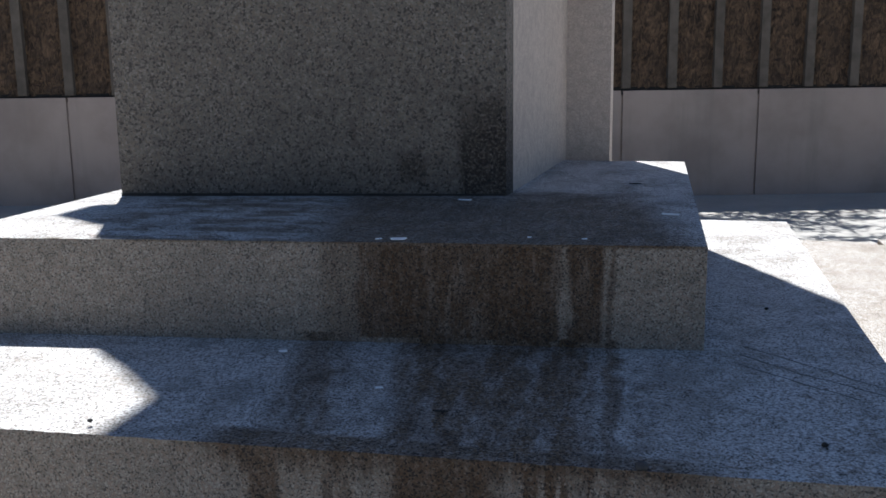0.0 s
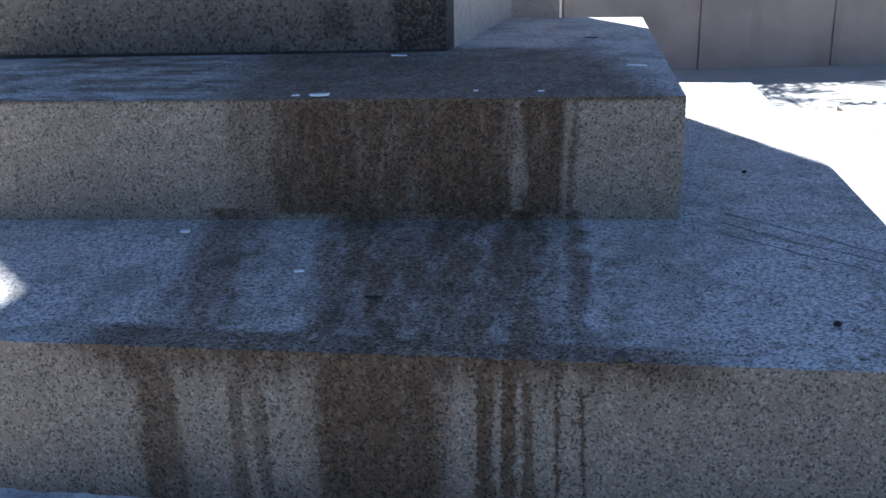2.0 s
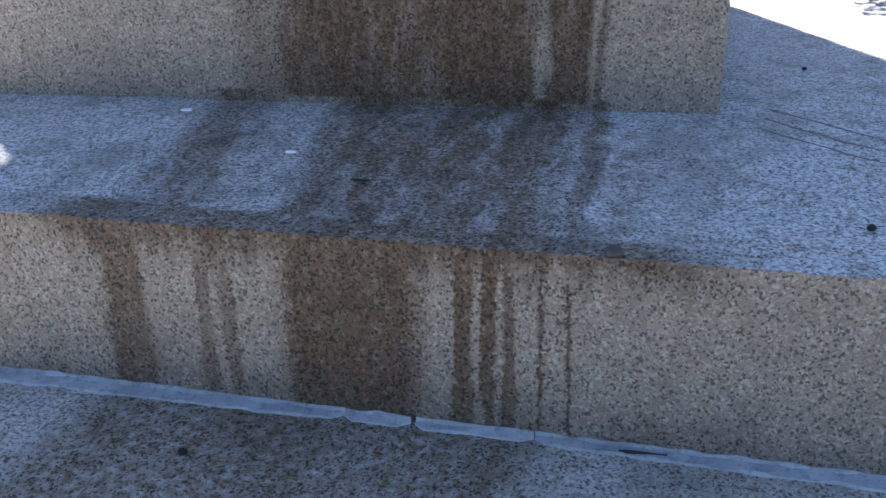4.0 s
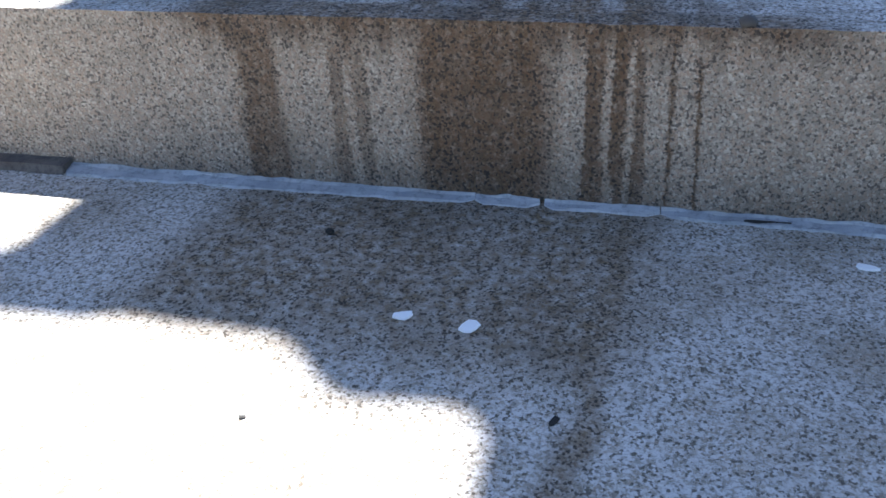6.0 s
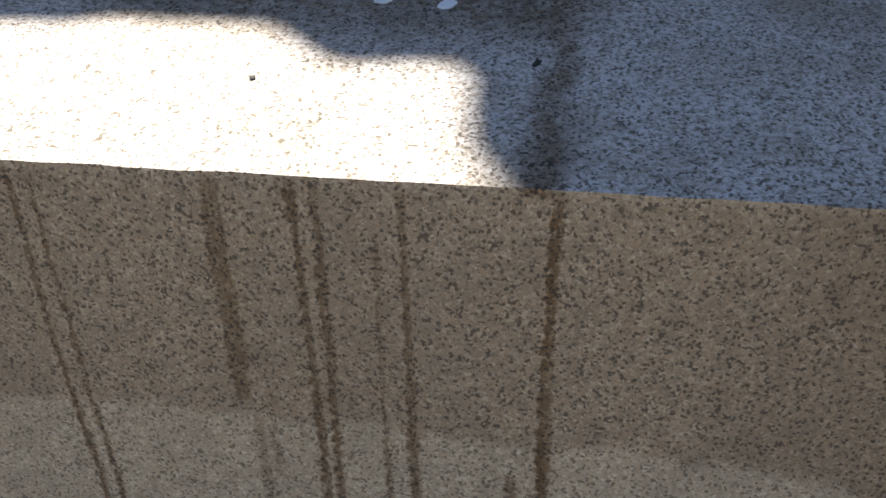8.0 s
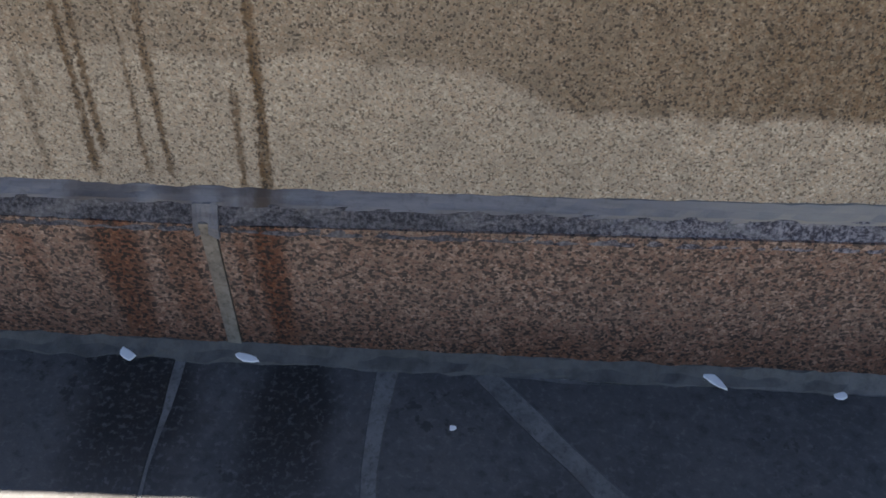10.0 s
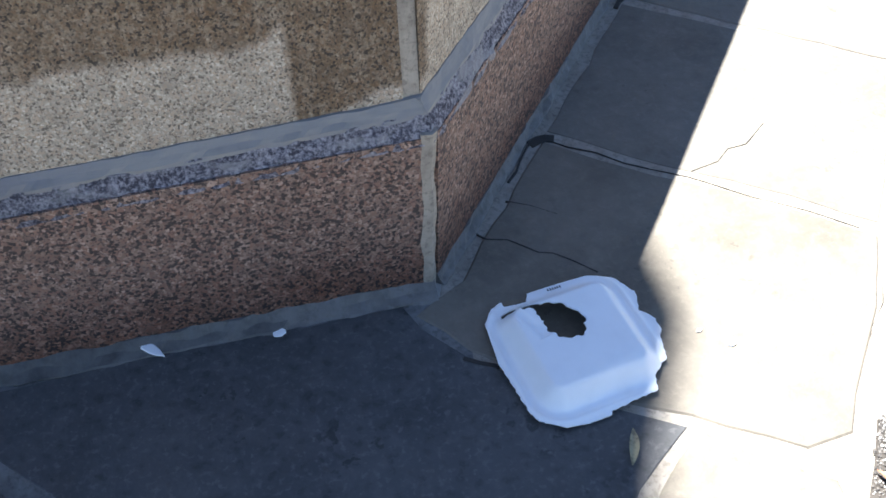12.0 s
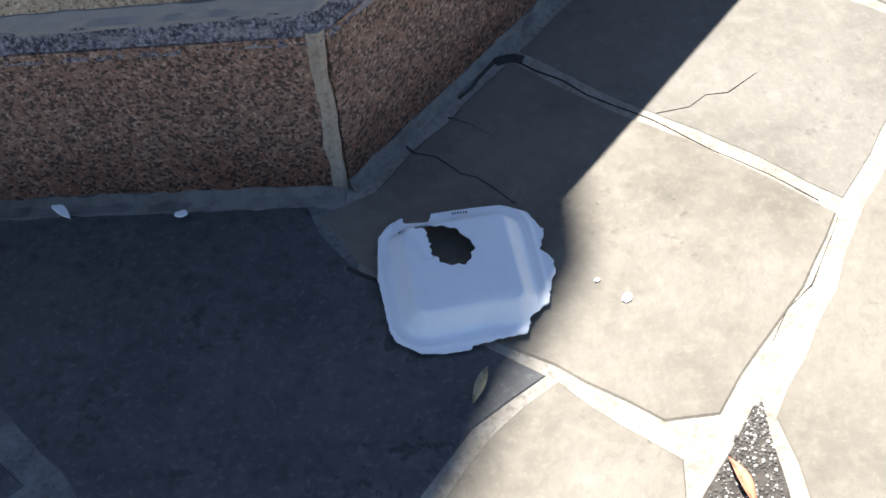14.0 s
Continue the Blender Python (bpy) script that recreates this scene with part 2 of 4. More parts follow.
def plinth_stains(m):
    x = wobble(m, 0.018, 26, 3.5)
    face = runs(m, [(-0.351, 0.0034, 0.95, 0.25, 0.645), (-0.335, 0.0032, 0.9, 0.25, 0.63), (-0.178, 0.002, 0.5, 0.35, 0.645), (-0.155, 0.0016, 0.4, 0.4, 0.64), (-0.1, 0.0016, 0.4, 0.42, 0.645), (-0.255, 0.0022, 0.45, 0.45, 0.64), (-0.29, 0.003, 0.35, 0.43, 0.645), (-0.225, 0.002, 0.4, 0.5, 0.645), (-0.201, 0.0085, 0.85, 0.43, 0.645),
                    (-0.19, 0.005, 0.45, 0.27, 0.55), (-0.140, 0.0042, 0.95, 0.27, 0.65), (-0.126, 0.0042, 0.9, 0.30, 0.65),
                    (-0.086, 0.0027, 0.8, 0.27, 0.6), (-0.063, 0.004, 0.9, 0.27, 0.65), (0.039, 0.0048, 1.0, 0.25, 0.66),
                    (0.016, 0.004, 0.8, 0.25, 0.38)], x, 0.0025)
    # the tide line, below which the stone is cleaner
    line = m.math("ADD", m.z, m.math("MULTIPLY", m.math("SUBTRACT", m.noise(1.0, 5, 0.6, m.scaled(14, 4, 3)), 0.5), 0.06))
    line = m.math("ADD", line, m.math("MULTIPLY", m.band(m.x, 0.53, 0.24, 0.07), 0.05))
    dirt = m.math("MULTIPLY", m.range(line, 0.408, 0.424), m.range(m.x, 0.0, 0.7, 0.42, 0.88))
    corner = m.math("MULTIPLY", m.band(m.x, 0.832, 0.072, 0.006), m.range(line, 0.288, 0.30))
    dirt = m.most(dirt, m.math("MULTIPLY", corner, 0.88))
    both = m.math("MULTIPLY", m.most(face, dirt), m.range(m.z, 0.655, 0.63))
    sx = m.math("ADD", m.x, m.math("MULTIPLY", m.math("SUBTRACT", m.noise(10, 4, 0.6), 0.5), 0.08))
    lean = m.math("ADD", sx, m.math("MULTIPLY", m.math("SUBTRACT", 1.0, m.y), 0.06))
    tread = m.math("MULTIPLY", m.band(lean, -0.16, 0.235, 0.05), m.range(m.math("ADD", m.y, m.math("MULTIPLY", m.math("SUBTRACT", m.noise(14, 4, 0.65), 0.5), 0.14)), 0.70, 0.84))
    tread = m.math("MULTIPLY", tread, m.range(m.noise(95, 4, 0.7), 0.38, 0.58, 0.5, 1.0))
    tread = m.most(m.math("MULTIPLY", tread, 0.95), m.math("MULTIPLY", m.band(m.math("ADD", sx, -0.026), 0.0, 0.018, 0.014), 0.85))
    tread = m.math("MULTIPLY", tread, m.range(m.z, 0.632, 0.638))
    tread = m.math("MULTIPLY", tread, m.range(m.y, 0.53, 0.56))
    return patchy(m, m.most(both, tread))


def base_stains(m):
    x = wobble(m, 0.03, 20, 2.5)
    rust = runs(m, [(-0.135, 0.024, 0.9, 0.0, 0.23), (-0.068, 0.02, 0.6, 0.0, 0.22), (0.035, 0.017, 1.0, 0.0, 0.24), (0.005, 0.006, 0.7, 0.0, 0.24), (-0.24, 0.012, 0.5, 0.0, 0.2), (-0.33, 0.03, 0.5, 0.0, 0.2)], x, 0.01)
    damp = m.math("MULTIPLY", m.range(m.math("ADD", m.z, m.math("MULTIPLY", m.noise(7, 4), 0.12)), 0.20, 0.05), 0.75)
    return patchy(m, m.most(rust, damp))


def lit_lime(m):
    """Pale lime on the treads, made whiter to stand for light on upward faces."""
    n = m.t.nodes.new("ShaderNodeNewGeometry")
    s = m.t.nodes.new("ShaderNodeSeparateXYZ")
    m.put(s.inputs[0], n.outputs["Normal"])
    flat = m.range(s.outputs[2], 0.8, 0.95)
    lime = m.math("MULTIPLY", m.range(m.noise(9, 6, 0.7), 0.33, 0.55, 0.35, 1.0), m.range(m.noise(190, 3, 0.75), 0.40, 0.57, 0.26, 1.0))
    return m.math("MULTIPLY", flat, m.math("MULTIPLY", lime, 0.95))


GREY = granite("grey_granite", (0.385, 0.348, 0.30), (0.26, 0.229, 0.19), (0.062, 0.055, 0.048), 420, step_stains, (0.28, 0.178, 0.085), lit_lime, 0.18, (1.12, 0.95, 0.86))
PLINTH = granite("buff_granite", (0.51, 0.445, 0.35), (0.36, 0.308, 0.236), (0.105, 0.086, 0.064), 430, plinth_stains, (0.27, 0.182, 0.085), lit_lime, 0.18, (1.1, 0.97, 0.88))
RED = granite("red_granite", (0.385, 0.275, 0.215), (0.215, 0.143, 0.107), (0.028, 0.023, 0.022), 265, base_stains, (0.46, 0.2, 0.07), None, 0.29, (1.08, 0.88, 0.8))


def pier_stains(m):
    x = wobble(m, 0.03, 20, 3)
    a = m.math("MULTIPLY", m.band(x, -0.257, 0.055, 0.012), m.range(m.math("ADD", m.z, m.math("MULTIPLY", m.noise(9, 4), 0.25)), 1.40, 1.24))
    spot = m.math("MULTIPLY", m.band(m.x, -0.417, 0.03, 0.025), m.band(m.z, 1.08, 0.03, 0.025))
    foot = m.math("MULTIPLY", m.range(m.math("ADD", m.z, m.math("MULTIPLY", m.noise(5, 4), 0.2)), 1.25, 1.1), 0.35)
    moss = m.math("MULTIPLY", m.range(m.noise(30, 5, 0.7), 0.58, 0.66), m.math("MULTIPLY", m.range(m.z, 1.5, 1.1), m.range(m.x, -0.75, -0.4)))
    return patchy(m, m.most(m.math("MULTIPLY", a, 1.0), m.math("MULTIPLY", spot, 0.9), foot, m.math("MULTIPLY", moss, 0.8)), 60, 0.3, 0.5, 0.35)


PIER = granite("pier_granite", (0.245, 0.215, 0.183), (0.165, 0.144, 0.12), (0.05, 0.045, 0.038), 210, pier_stains, (0.2, 0.17, 0.145), None, 0.18, (1.1, 1.0, 0.9))


# The pier's stone again, paler: bounce light on its side is in the colour.
LIT_GRANITE = granite("bounce_lit_granite", (0.60, 0.52, 0.445), (0.53, 0.45, 0.385), (0.42, 0.36, 0.31), 320, None, (1, 1, 1), None, 0.1)


def mortar_material(name, base, deep):
    m = Nodes(name, 0.9)
    n = m.noise(30, 6, 0.65)
    col = m.mix(m.range(n, 0.35, 0.7), base, deep)
    col = m.mix(m.range(m.noise(140, 4, 0.7), 0.48, 0.66, 0, 0.5), col, tuple(a * 0.45 for a in deep))
    col = m.mix(m.range(m.noise(5, 4), 0.5, 0.75, 0, 0.5), col, tuple(a * 0.5 for a in deep))
    return m.finish(col, n, 0.5, 0.004)


SEALANT = mortar_material("blue_grey_sealant", (0.50, 0.505, 0.52), (0.38, 0.385, 0.40))
SCRATCH = mortar_material("scratch_dirt", (0.27, 0.26, 0.245), (0.19, 0.18, 0.165))


def slate_material():
    """Sealant smeared along the joint, browned where the rust runs cross it."""
    m = Nodes("slate_sealant", 0.7)
    n = m.noise(1.0, 5, 0.65, m.scaled(9, 9, 90))
    col = m.mix(m.range(n, 0.35, 0.7), (0.165, 0.168, 0.185), (0.10, 0.103, 0.118))
    col = m.mix(m.range(m.noise(60, 5, 0.7), 0.5, 0.7, 0, 0.5), col, (0.06, 0.058, 0.062))
    x = wobble(m, 0.05, 20, 2.5)
    rust = runs(m, [(-0.14, 0.03, 0.55, 0.2, 0.3), (-0.06, 0.02, 0.5, 0.2, 0.3), (0.035, 0.016, 0.95, 0.2, 0.3), (-0.33, 0.05, 0.5, 0.2, 0.3), (0.0, 0.01, 0.4, 0.2, 0.3)], x, 0.014)
    col = m.mix(m.math("MULTIPLY", m.range(m.math("ADD", m.x, m.math("MULTIPLY", m.noise(6, 4), 0.3)), 0.4, 0.8), m.range(n, 0.3, 0.6, 0.5, 1.0)), col, (0.255, 0.243, 0.222))
    col = m.mix(rust, col, (0.042, 0.028, 0.02))
    return m.finish(col, n, 0.5, 0.003)


SLATE_SEAL = slate_material()


def foot_material():
    m = Nodes("dirty_mortar", 0.9)
    n = m.noise(30, 6, 0.65)
    col = m.mix(m.range(n, 0.35, 0.7), (0.125, 0.118, 0.11), (0.075, 0.072, 0.068))
    clean = m.mix(m.range(n, 0.35, 0.7), (0.20, 0.188, 0.172), (0.145, 0.135, 0.122))
    col = m.mix(m.range(m.math("ADD", m.x, m.math("MULTIPLY", m.noise(9, 4), 0.2)), 0.55, 0.95), col, clean)
    col = m.mix(m.range(m.noise(70, 4, 0.7), 0.5, 0.68, 0, 0.3), col, (0.06, 0.054, 0.046))
    return m.finish(col, n, 0.5, 0.004)


FOOT = foot_material()
# Joint mortar of the front paving, darkened for the monument's shade.
SHADED_BED = mortar_material("shaded_grey_mortar", (0.20, 0.195, 0.185), (0.12, 0.117, 0.11))
OLD_JOINT = mortar_material("weathered_joint", (0.24, 0.215, 0.18), (0.13, 0.112, 0.092))
JOINT = mortar_material("buff_joint", (0.36, 0.32, 0.26), (0.25, 0.22, 0.18))


def crumb_material():
    """A crumbled arris: dark pits between grains smeared with pale sealant, paler towards the corner."""
    m = Nodes("crumbled_edge", 0.95)
    n = m.math("ADD", m.math("MULTIPLY", m.noise(230, 3, 0.7), 0.75), m.math("MULTIPLY", m.noise(60, 4, 0.65), 0.25))
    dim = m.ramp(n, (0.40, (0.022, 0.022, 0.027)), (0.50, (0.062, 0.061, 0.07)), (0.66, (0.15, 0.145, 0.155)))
    paler_tone = m.ramp(n, (0.42, (0.04, 0.039, 0.052)), (0.495, (0.125, 0.122, 0.142)), (0.62, (0.30, 0.292, 0.31)))
    col = m.mix(m.range(m.math("ADD", m.x, m.math("MULTIPLY", m.noise(7, 4), 0.25)), 0.3, 0.85), dim, paler_tone)
    smear = m.math("MULTIPLY", m.range(m.noise(1.0, 4, 0.6, m.scaled(14, 14, 60)), 0.5, 0.62), m.range(m.x, 0.2, 0.9, 0.25, 0.75))
    col = m.mix(smear, col, (0.26, 0.255, 0.255))
    return m.finish(col, n, 0.6, 0.004)


CRUMB = crumb_material()
OLD = mortar_material("old_sealant", (0.16, 0.135, 0.115), (0.09, 0.075, 0.065))


def flag_material(name, one, two, gritty):
    m = Nodes(name, 0.75)
    info = m.t.nodes.new("ShaderNodeObjectInfo")
    col = m.mix(info.outputs["Random"], one, two)
    n1, n2 = m.noise(5, 6, 0.62), m.noise(32, 5, 0.65)
    col = m.mix(m.range(n1, 0.4, 0.72, 0, 0.6), col, tuple(a * 0.62 for a in one))
    col = m.mix(m.range(n2, 0.45, 0.72, 0, 0.35), col, tuple(a * 1.3 for a in two))
    near = m.range(m.noise(5.5, 2, 0.5), 0.48, 0.62)
    spots = m.math("MULTIPLY", m.range(m.noise(48, 3, 0.6), 0.64 - 0.09 * gritty, 0.70 - 0.09 * gritty, 0, 0.15 + 0.65 * gritty), near)
    col = m.mix(spots, col, tuple(a * 0.4 for a in one))
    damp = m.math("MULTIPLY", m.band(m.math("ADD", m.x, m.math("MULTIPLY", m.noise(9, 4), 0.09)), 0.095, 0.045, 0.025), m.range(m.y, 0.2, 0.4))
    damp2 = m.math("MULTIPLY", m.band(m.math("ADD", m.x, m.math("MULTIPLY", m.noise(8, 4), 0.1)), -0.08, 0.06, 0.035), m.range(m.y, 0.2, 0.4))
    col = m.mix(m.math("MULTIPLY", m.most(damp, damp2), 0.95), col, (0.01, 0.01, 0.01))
    grit = m.noise(140, 3, 0.6)
    col = m.mix(m.range(grit, 0.5, 0.68, 0, 0.45 * gritty), col, tuple(a * 1.7 for a in two))
    col = m.mix(m.range(m.noise(70, 4, 0.7), 0.52, 0.66, 0, 0.6 * gritty), col, tuple(a * 0.35 for a in one))
    height = m.math("ADD", m.math("MULTIPLY", n1, 1.5), m.math("MULTIPLY", n2, 0.4))
    return m.finish(col, height, 0.5, 0.008, m.range(n1, 0.3, 0.7, 0.6, 0.85))


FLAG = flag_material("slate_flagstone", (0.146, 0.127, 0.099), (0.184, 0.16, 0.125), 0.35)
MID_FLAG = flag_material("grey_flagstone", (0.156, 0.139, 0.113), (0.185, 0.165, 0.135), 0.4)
# A darker stone, with some of the monument's shade in its colour too.
DARK_FLAG = flag_material("shaded_dark_flagstone", (0.066, 0.066, 0.067), (0.10, 0.098, 0.095), 1.0)


def plain(name, colour, rough=0.8, vary=0.25, scale=20.0, bump=0.2, metal=0.0):
    m = Nodes(name, rough)
    n = m.noise(scale, 5, 0.6)
    col = m.mix(m.range(n, 0.35, 0.7), colour, tuple(a * (1 - vary) for a in colour))
    m.bsdf.inputs["Metallic"].default_value = metal
    return m.finish(col, n, bump, 0.003)


def ground_material():
    m = Nodes("lime_paving", 0.9)
    n1, n2 = m.noise(3, 6, 0.6), m.noise(40, 5, 0.65)
    col = m.mix(m.range(n1, 0.35, 0.7), (0.46, 0.435, 0.39), (0.39, 0.366, 0.328))
    col = m.mix(m.range(n2, 0.4, 0.7, 0, 0.6), col, (0.33, 0.312, 0.285))
    col = m.mix(m.range(m.noise(110, 4, 0.75), 0.55, 0.66, 0, 0.5), col, (0.15, 0.14, 0.125))
    return m.finish(col, n2, 0.6, 0.005)


GROUND = ground_material()


def concrete_material():
    m = Nodes("wall_concrete", 0.85)
    n1 = m.noise(1.3, 6, 0.6)
    n2 = m.noise(1.0, 5, 0.6, m.scaled(5, 5, 0.6))
    col = m.mix(m.range(n1, 0.35, 0.7), (0.35, 0.288, 0.257), (0.255, 0.208, 0.186))
    col = m.mix(m.range(n2, 0.5, 0.75, 0, 0.4), col, (0.19, 0.175, 0.16))
    return m.finish(col, m.noise(60, 4), 0.3, 0.003)


CONCRETE = concrete_material()


def rough_material():
    m = Nodes("rough_brown_render", 0.95)
    n1 = m.noise(1.0, 6, 0.7, m.scaled(26, 26, 11), 1.0)
    n2 = m.noise(6, 4, 0.6)
    col = m.ramp(n1, (0.36, (0.02, 0.014, 0.01)), (0.5, (0.085, 0.055, 0.034)), (0.68, (0.19, 0.125, 0.075)))
    col = m.mix(m.range(n2, 0.45, 0.7, 0, 0.5), col, (0.05, 0.035, 0.025))
    return m.finish(col, n1, 1.0, 0.03)


ROUGH = rough_material()
FIN = plain("fin_concrete", (0.11, 0.092, 0.075), 0.85, 0.4, 6.0)
DARK = plain("dark_gap", (0.02, 0.018, 0.016), 0.9, 0.3)
CRACK = plain("crack_dirt", (0.045, 0.04, 0.035), 0.95, 0.4)
FOAM = plain("white_foam", (0.965, 0.965, 0.96), 0.55, 0.04, 30, 0.08)
BRONZE = plain("bronze", (0.10, 0.08, 0.05), 0.5, 0.4, 8, 0.2, 0.6)


# ---- helpers of this scene ----
def mesh_object(name, bm, material, smooth=False):
    me = bpy.data.meshes.new(name)
    bmesh.ops.recalc_face_normals(bm, faces=bm.faces)
    bm.to_mesh(me)
    bm.free()
    me.materials.append(material)
    if smooth:
        for p in me.polygons:
            p.use_smooth = True
    return new(name, me)


def part(name, bm, material, parent, label="", smooth=False):
    """One mesh under a thing or a part."""
    ob = mesh_object(name, bm, material, smooth)
    ob.parent = parent
    ob.matrix_parent_inverse = parent.matrix_world.inverted()
    return tagged(ob, label)


def empty(name, **tags):
    return tagged(new(name), **tags)


def bevel(bm, width, segments=2, sharp=0.5):
    edges = [e for e in bm.edges if len(e.link_faces) == 2 and e.calc_face_angle(0) > sharp]
    bmesh.ops.bevel(bm, geom=edges, offset=width, segments=segments, affect="EDGES", profile=0.6, clamp_overlap=True)
    return bm


def prism(outline, z0, z1, top=None, width=0.004, segments=2):
    """A stone of that outline, counter-clockwise, from z0 to z1; top: the outline at z1 where the sides lean or the tread falls
    (points of x, y or x, y, z)."""
    bm = bmesh.new()
    top = top or outline
    low = [bm.verts.new((p[0], p[1], z0)) for p in outline]
    high = [bm.verts.new((p[0], p[1], p[2] if len(p) > 2 else z1)) for p in top]
    n = len(low)
    bm.faces.new(low[::-1])
    bm.faces.new(high)
    for i in range(n):
        bm.faces.new((low[i], low[(i + 1) % n], high[(i + 1) % n], high[i]))
    if width:
        bevel(bm, width, segments)
    return bm


def box(x0, x1, y0, y1, z0, z1, width=0.004, segments=2):
    return prism([(x0, y0), (x1, y0), (x1, y1), (x0, y1)], z0, z1, None, width, segments)


def chipped(bm, x0, x1, step=0.02, amount=0.0011, scale=60.0):
    """Cut a block crosswise, and wear the edges that the cuts make."""
    x = x0
    while x < x1:
        bmesh.ops.bisect_plane(bm, geom=bm.verts[:] + bm.edges[:] + bm.faces[:], plane_co=(x, 0, 0), plane_no=(1, 0, 0))
        x += step
    for v in bm.verts:
        n = noise.noise_vector(v.co * scale) + noise.noise_vector(v.co * scale * 2.7) * 0.5
        v.co.y += n.y * amount
        v.co.z += min(n.z, 0.25) * amount
    return bm


def worn(bm, amount=0.0015, scale=30.0):
    """Uneven faces and edges."""
    for v in bm.verts:
        v.co += noise.noise_vector(v.co * scale) * amount
    return bm


def strip(path, section, jitter=0.0, seed=0.0, often=22):
    """A run of mortar along a path in plan, with a section of (out, up) points; out is to the right of the way."""
    bm = bmesh.new()
    rings = []
    for i, p in enumerate(path):
        a, b = Vector(path[max(i - 1, 0)]), Vector(path[min(i + 1, len(path) - 1)])
        d = (b - a).to_2d().normalized()
        side = Vector((d.y, -d.x))
        ring = []
        for j, (o, u) in enumerate(section):
            n = noise.noise_vector(Vector((p[0] * often + seed, p[1] * often, j * 3.1))) * jitter
            q = Vector(p).to_2d() + side * (o + n.x)
            ring.append(bm.verts.new((q.x, q.y, u + n.y * 0.6)))
        rings.append(ring)
    for r, s in zip(rings, rings[1:]):
        for j in range(len(section)):
            k = (j + 1) % len(section)
            bm.faces.new((r[j], s[j], s[k], r[k]))
    bm.faces.new(rings[0])
    bm.faces.new(rings[-1][::-1])
    return bm


def line(a, b, step=0.02):
    a, b = Vector(a), Vector(b)
    n = max(1, int((b - a).length / step))
    return [tuple(a.lerp(b, i / n)) for i in range(n + 1)]


# ---- the monument ----
MID = -0.68                      # the middle of the monument, in x
SIDE = radians(51.0)             # the way of the flank from the front's end
CX, BASE_Y, BODY_Y, TOP_Y = 0.90, 0.50, 0.522, 0.543
FLANK = Vector((math.cos(SIDE), math.sin(SIDE)))


def ring(y):
    """The outline of the base, its front on that y, the flanks moved in to suit."""
    d = y - BASE_Y
    k = d * math.tan(SIDE / 2)
    a = Vector((CX - k, y))
    b = a + FLANK * 2.4
    c = Vector((b.x, b.y + 1.4))
    right = [a, b, c]
    left = [Vector((2 * MID - p.x, p.y)) for p in reversed(right)]
    return [tuple(p) for p in right + left]


def rise(bm, above=0.1):
    """The top of the red course climbs a little towards the corner."""
    for v in bm.verts:
        if v.co.z > above:
            v.co.z += 0.027 * min(max((v.co.x + 0.30) / 1.2, 0.0), 1.0) ** 2
    return bm


monument = empty("monument", label="stepped granite monument base with stained treads and sealed joints", category="monument")

# the red course at the ground, in blocks with open joints
gap = 0.009
fr = [-2.26, -1.15, -0.029, CX]
for x0, x1 in zip(fr, fr[1:]):
    b = [(x0 + gap, BASE_Y), (x1 - gap, BASE_Y), (x1 - gap, BASE_Y + 0.3), (x0 + gap, BASE_Y + 0.3)]
    part("base_block", rise(worn(prism(b, -0.05, 0.22, None, 0.004), 0.001)), RED, monument)


def flank_block(s0, s1, z0, z1, off, depth, material, name):
    n = Vector((-FLANK.y, FLANK.x))
    o = Vector((CX, BASE_Y)) + n * off
    pts = [o + FLANK * s0, o + FLANK * s1, o + FLANK * s1 + n * depth, o + FLANK * s0 + n * depth]
    return part(name, rise(worn(prism([tuple(p) for p in pts], z0, z1, None, 0.004), 0.001)), material, monument)


for s0, s1 in ((0.010, 0.79), (0.808, 1.6), (1.618, 2.39)):
    flank_block(s0, s1, -0.05, 0.22, 0.0, 0.25, RED, "base_block")
part("base_core", rise(prism(ring(BASE_Y + 0.012), -0.05, 0.214, None, 0)), JOINT, monument, "buff mortar core behind the red blocks")
# crumbled bevel over the red course
front_path = line((-2.2, BASE_Y), (CX, BASE_Y), 0.008)
flank_path = line((CX + 0.008 * FLANK.x, BASE_Y + 0.008 * FLANK.y), (CX + 2.3 * FLANK.x, BASE_Y + 2.3 * FLANK.y), 0.012)
path = front_path + flank_path
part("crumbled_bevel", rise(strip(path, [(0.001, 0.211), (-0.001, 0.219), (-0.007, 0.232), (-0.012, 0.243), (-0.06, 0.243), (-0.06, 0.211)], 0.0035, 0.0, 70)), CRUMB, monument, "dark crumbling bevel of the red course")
part("joint_sealant", rise(strip(path, [(-0.0105, 0.2405), (-0.0115, 0.2445), (-0.0165, 0.250), (-0.0225, 0.257), (-0.06, 0.257), (-0.06, 0.237)], 0.003, 5.0, 40)), SLATE_SEAL, monument, "blue-grey sealant under the plinth")
foot = [(0.024, -0.004), (0.020, 0.002), (0.010, 0.006), (0.0, 0.015), (-0.012, 0.015), (-0.012, -0.004)]
part("foot_mortar", strip(front_path, foot, 0.008, 9.0, 35), FOOT, monument, "grey mortar fillet along the paving")
part("foot_mortar", strip(flank_path, [(o * 0.5 if o > 0 else o, u) for o, u in foot], 0.006, 3.0, 35), FOOT, monument, "narrow grey mortar fillet along the paving")
part("joint_mortar", worn(box(-0.029 - 0.0075, -0.029 + 0.0075, BASE_Y - 0.001, BASE_Y + 0.05, 0.0, 0.224, 0.002), 0.004, 26), OLD_JOINT, monument)
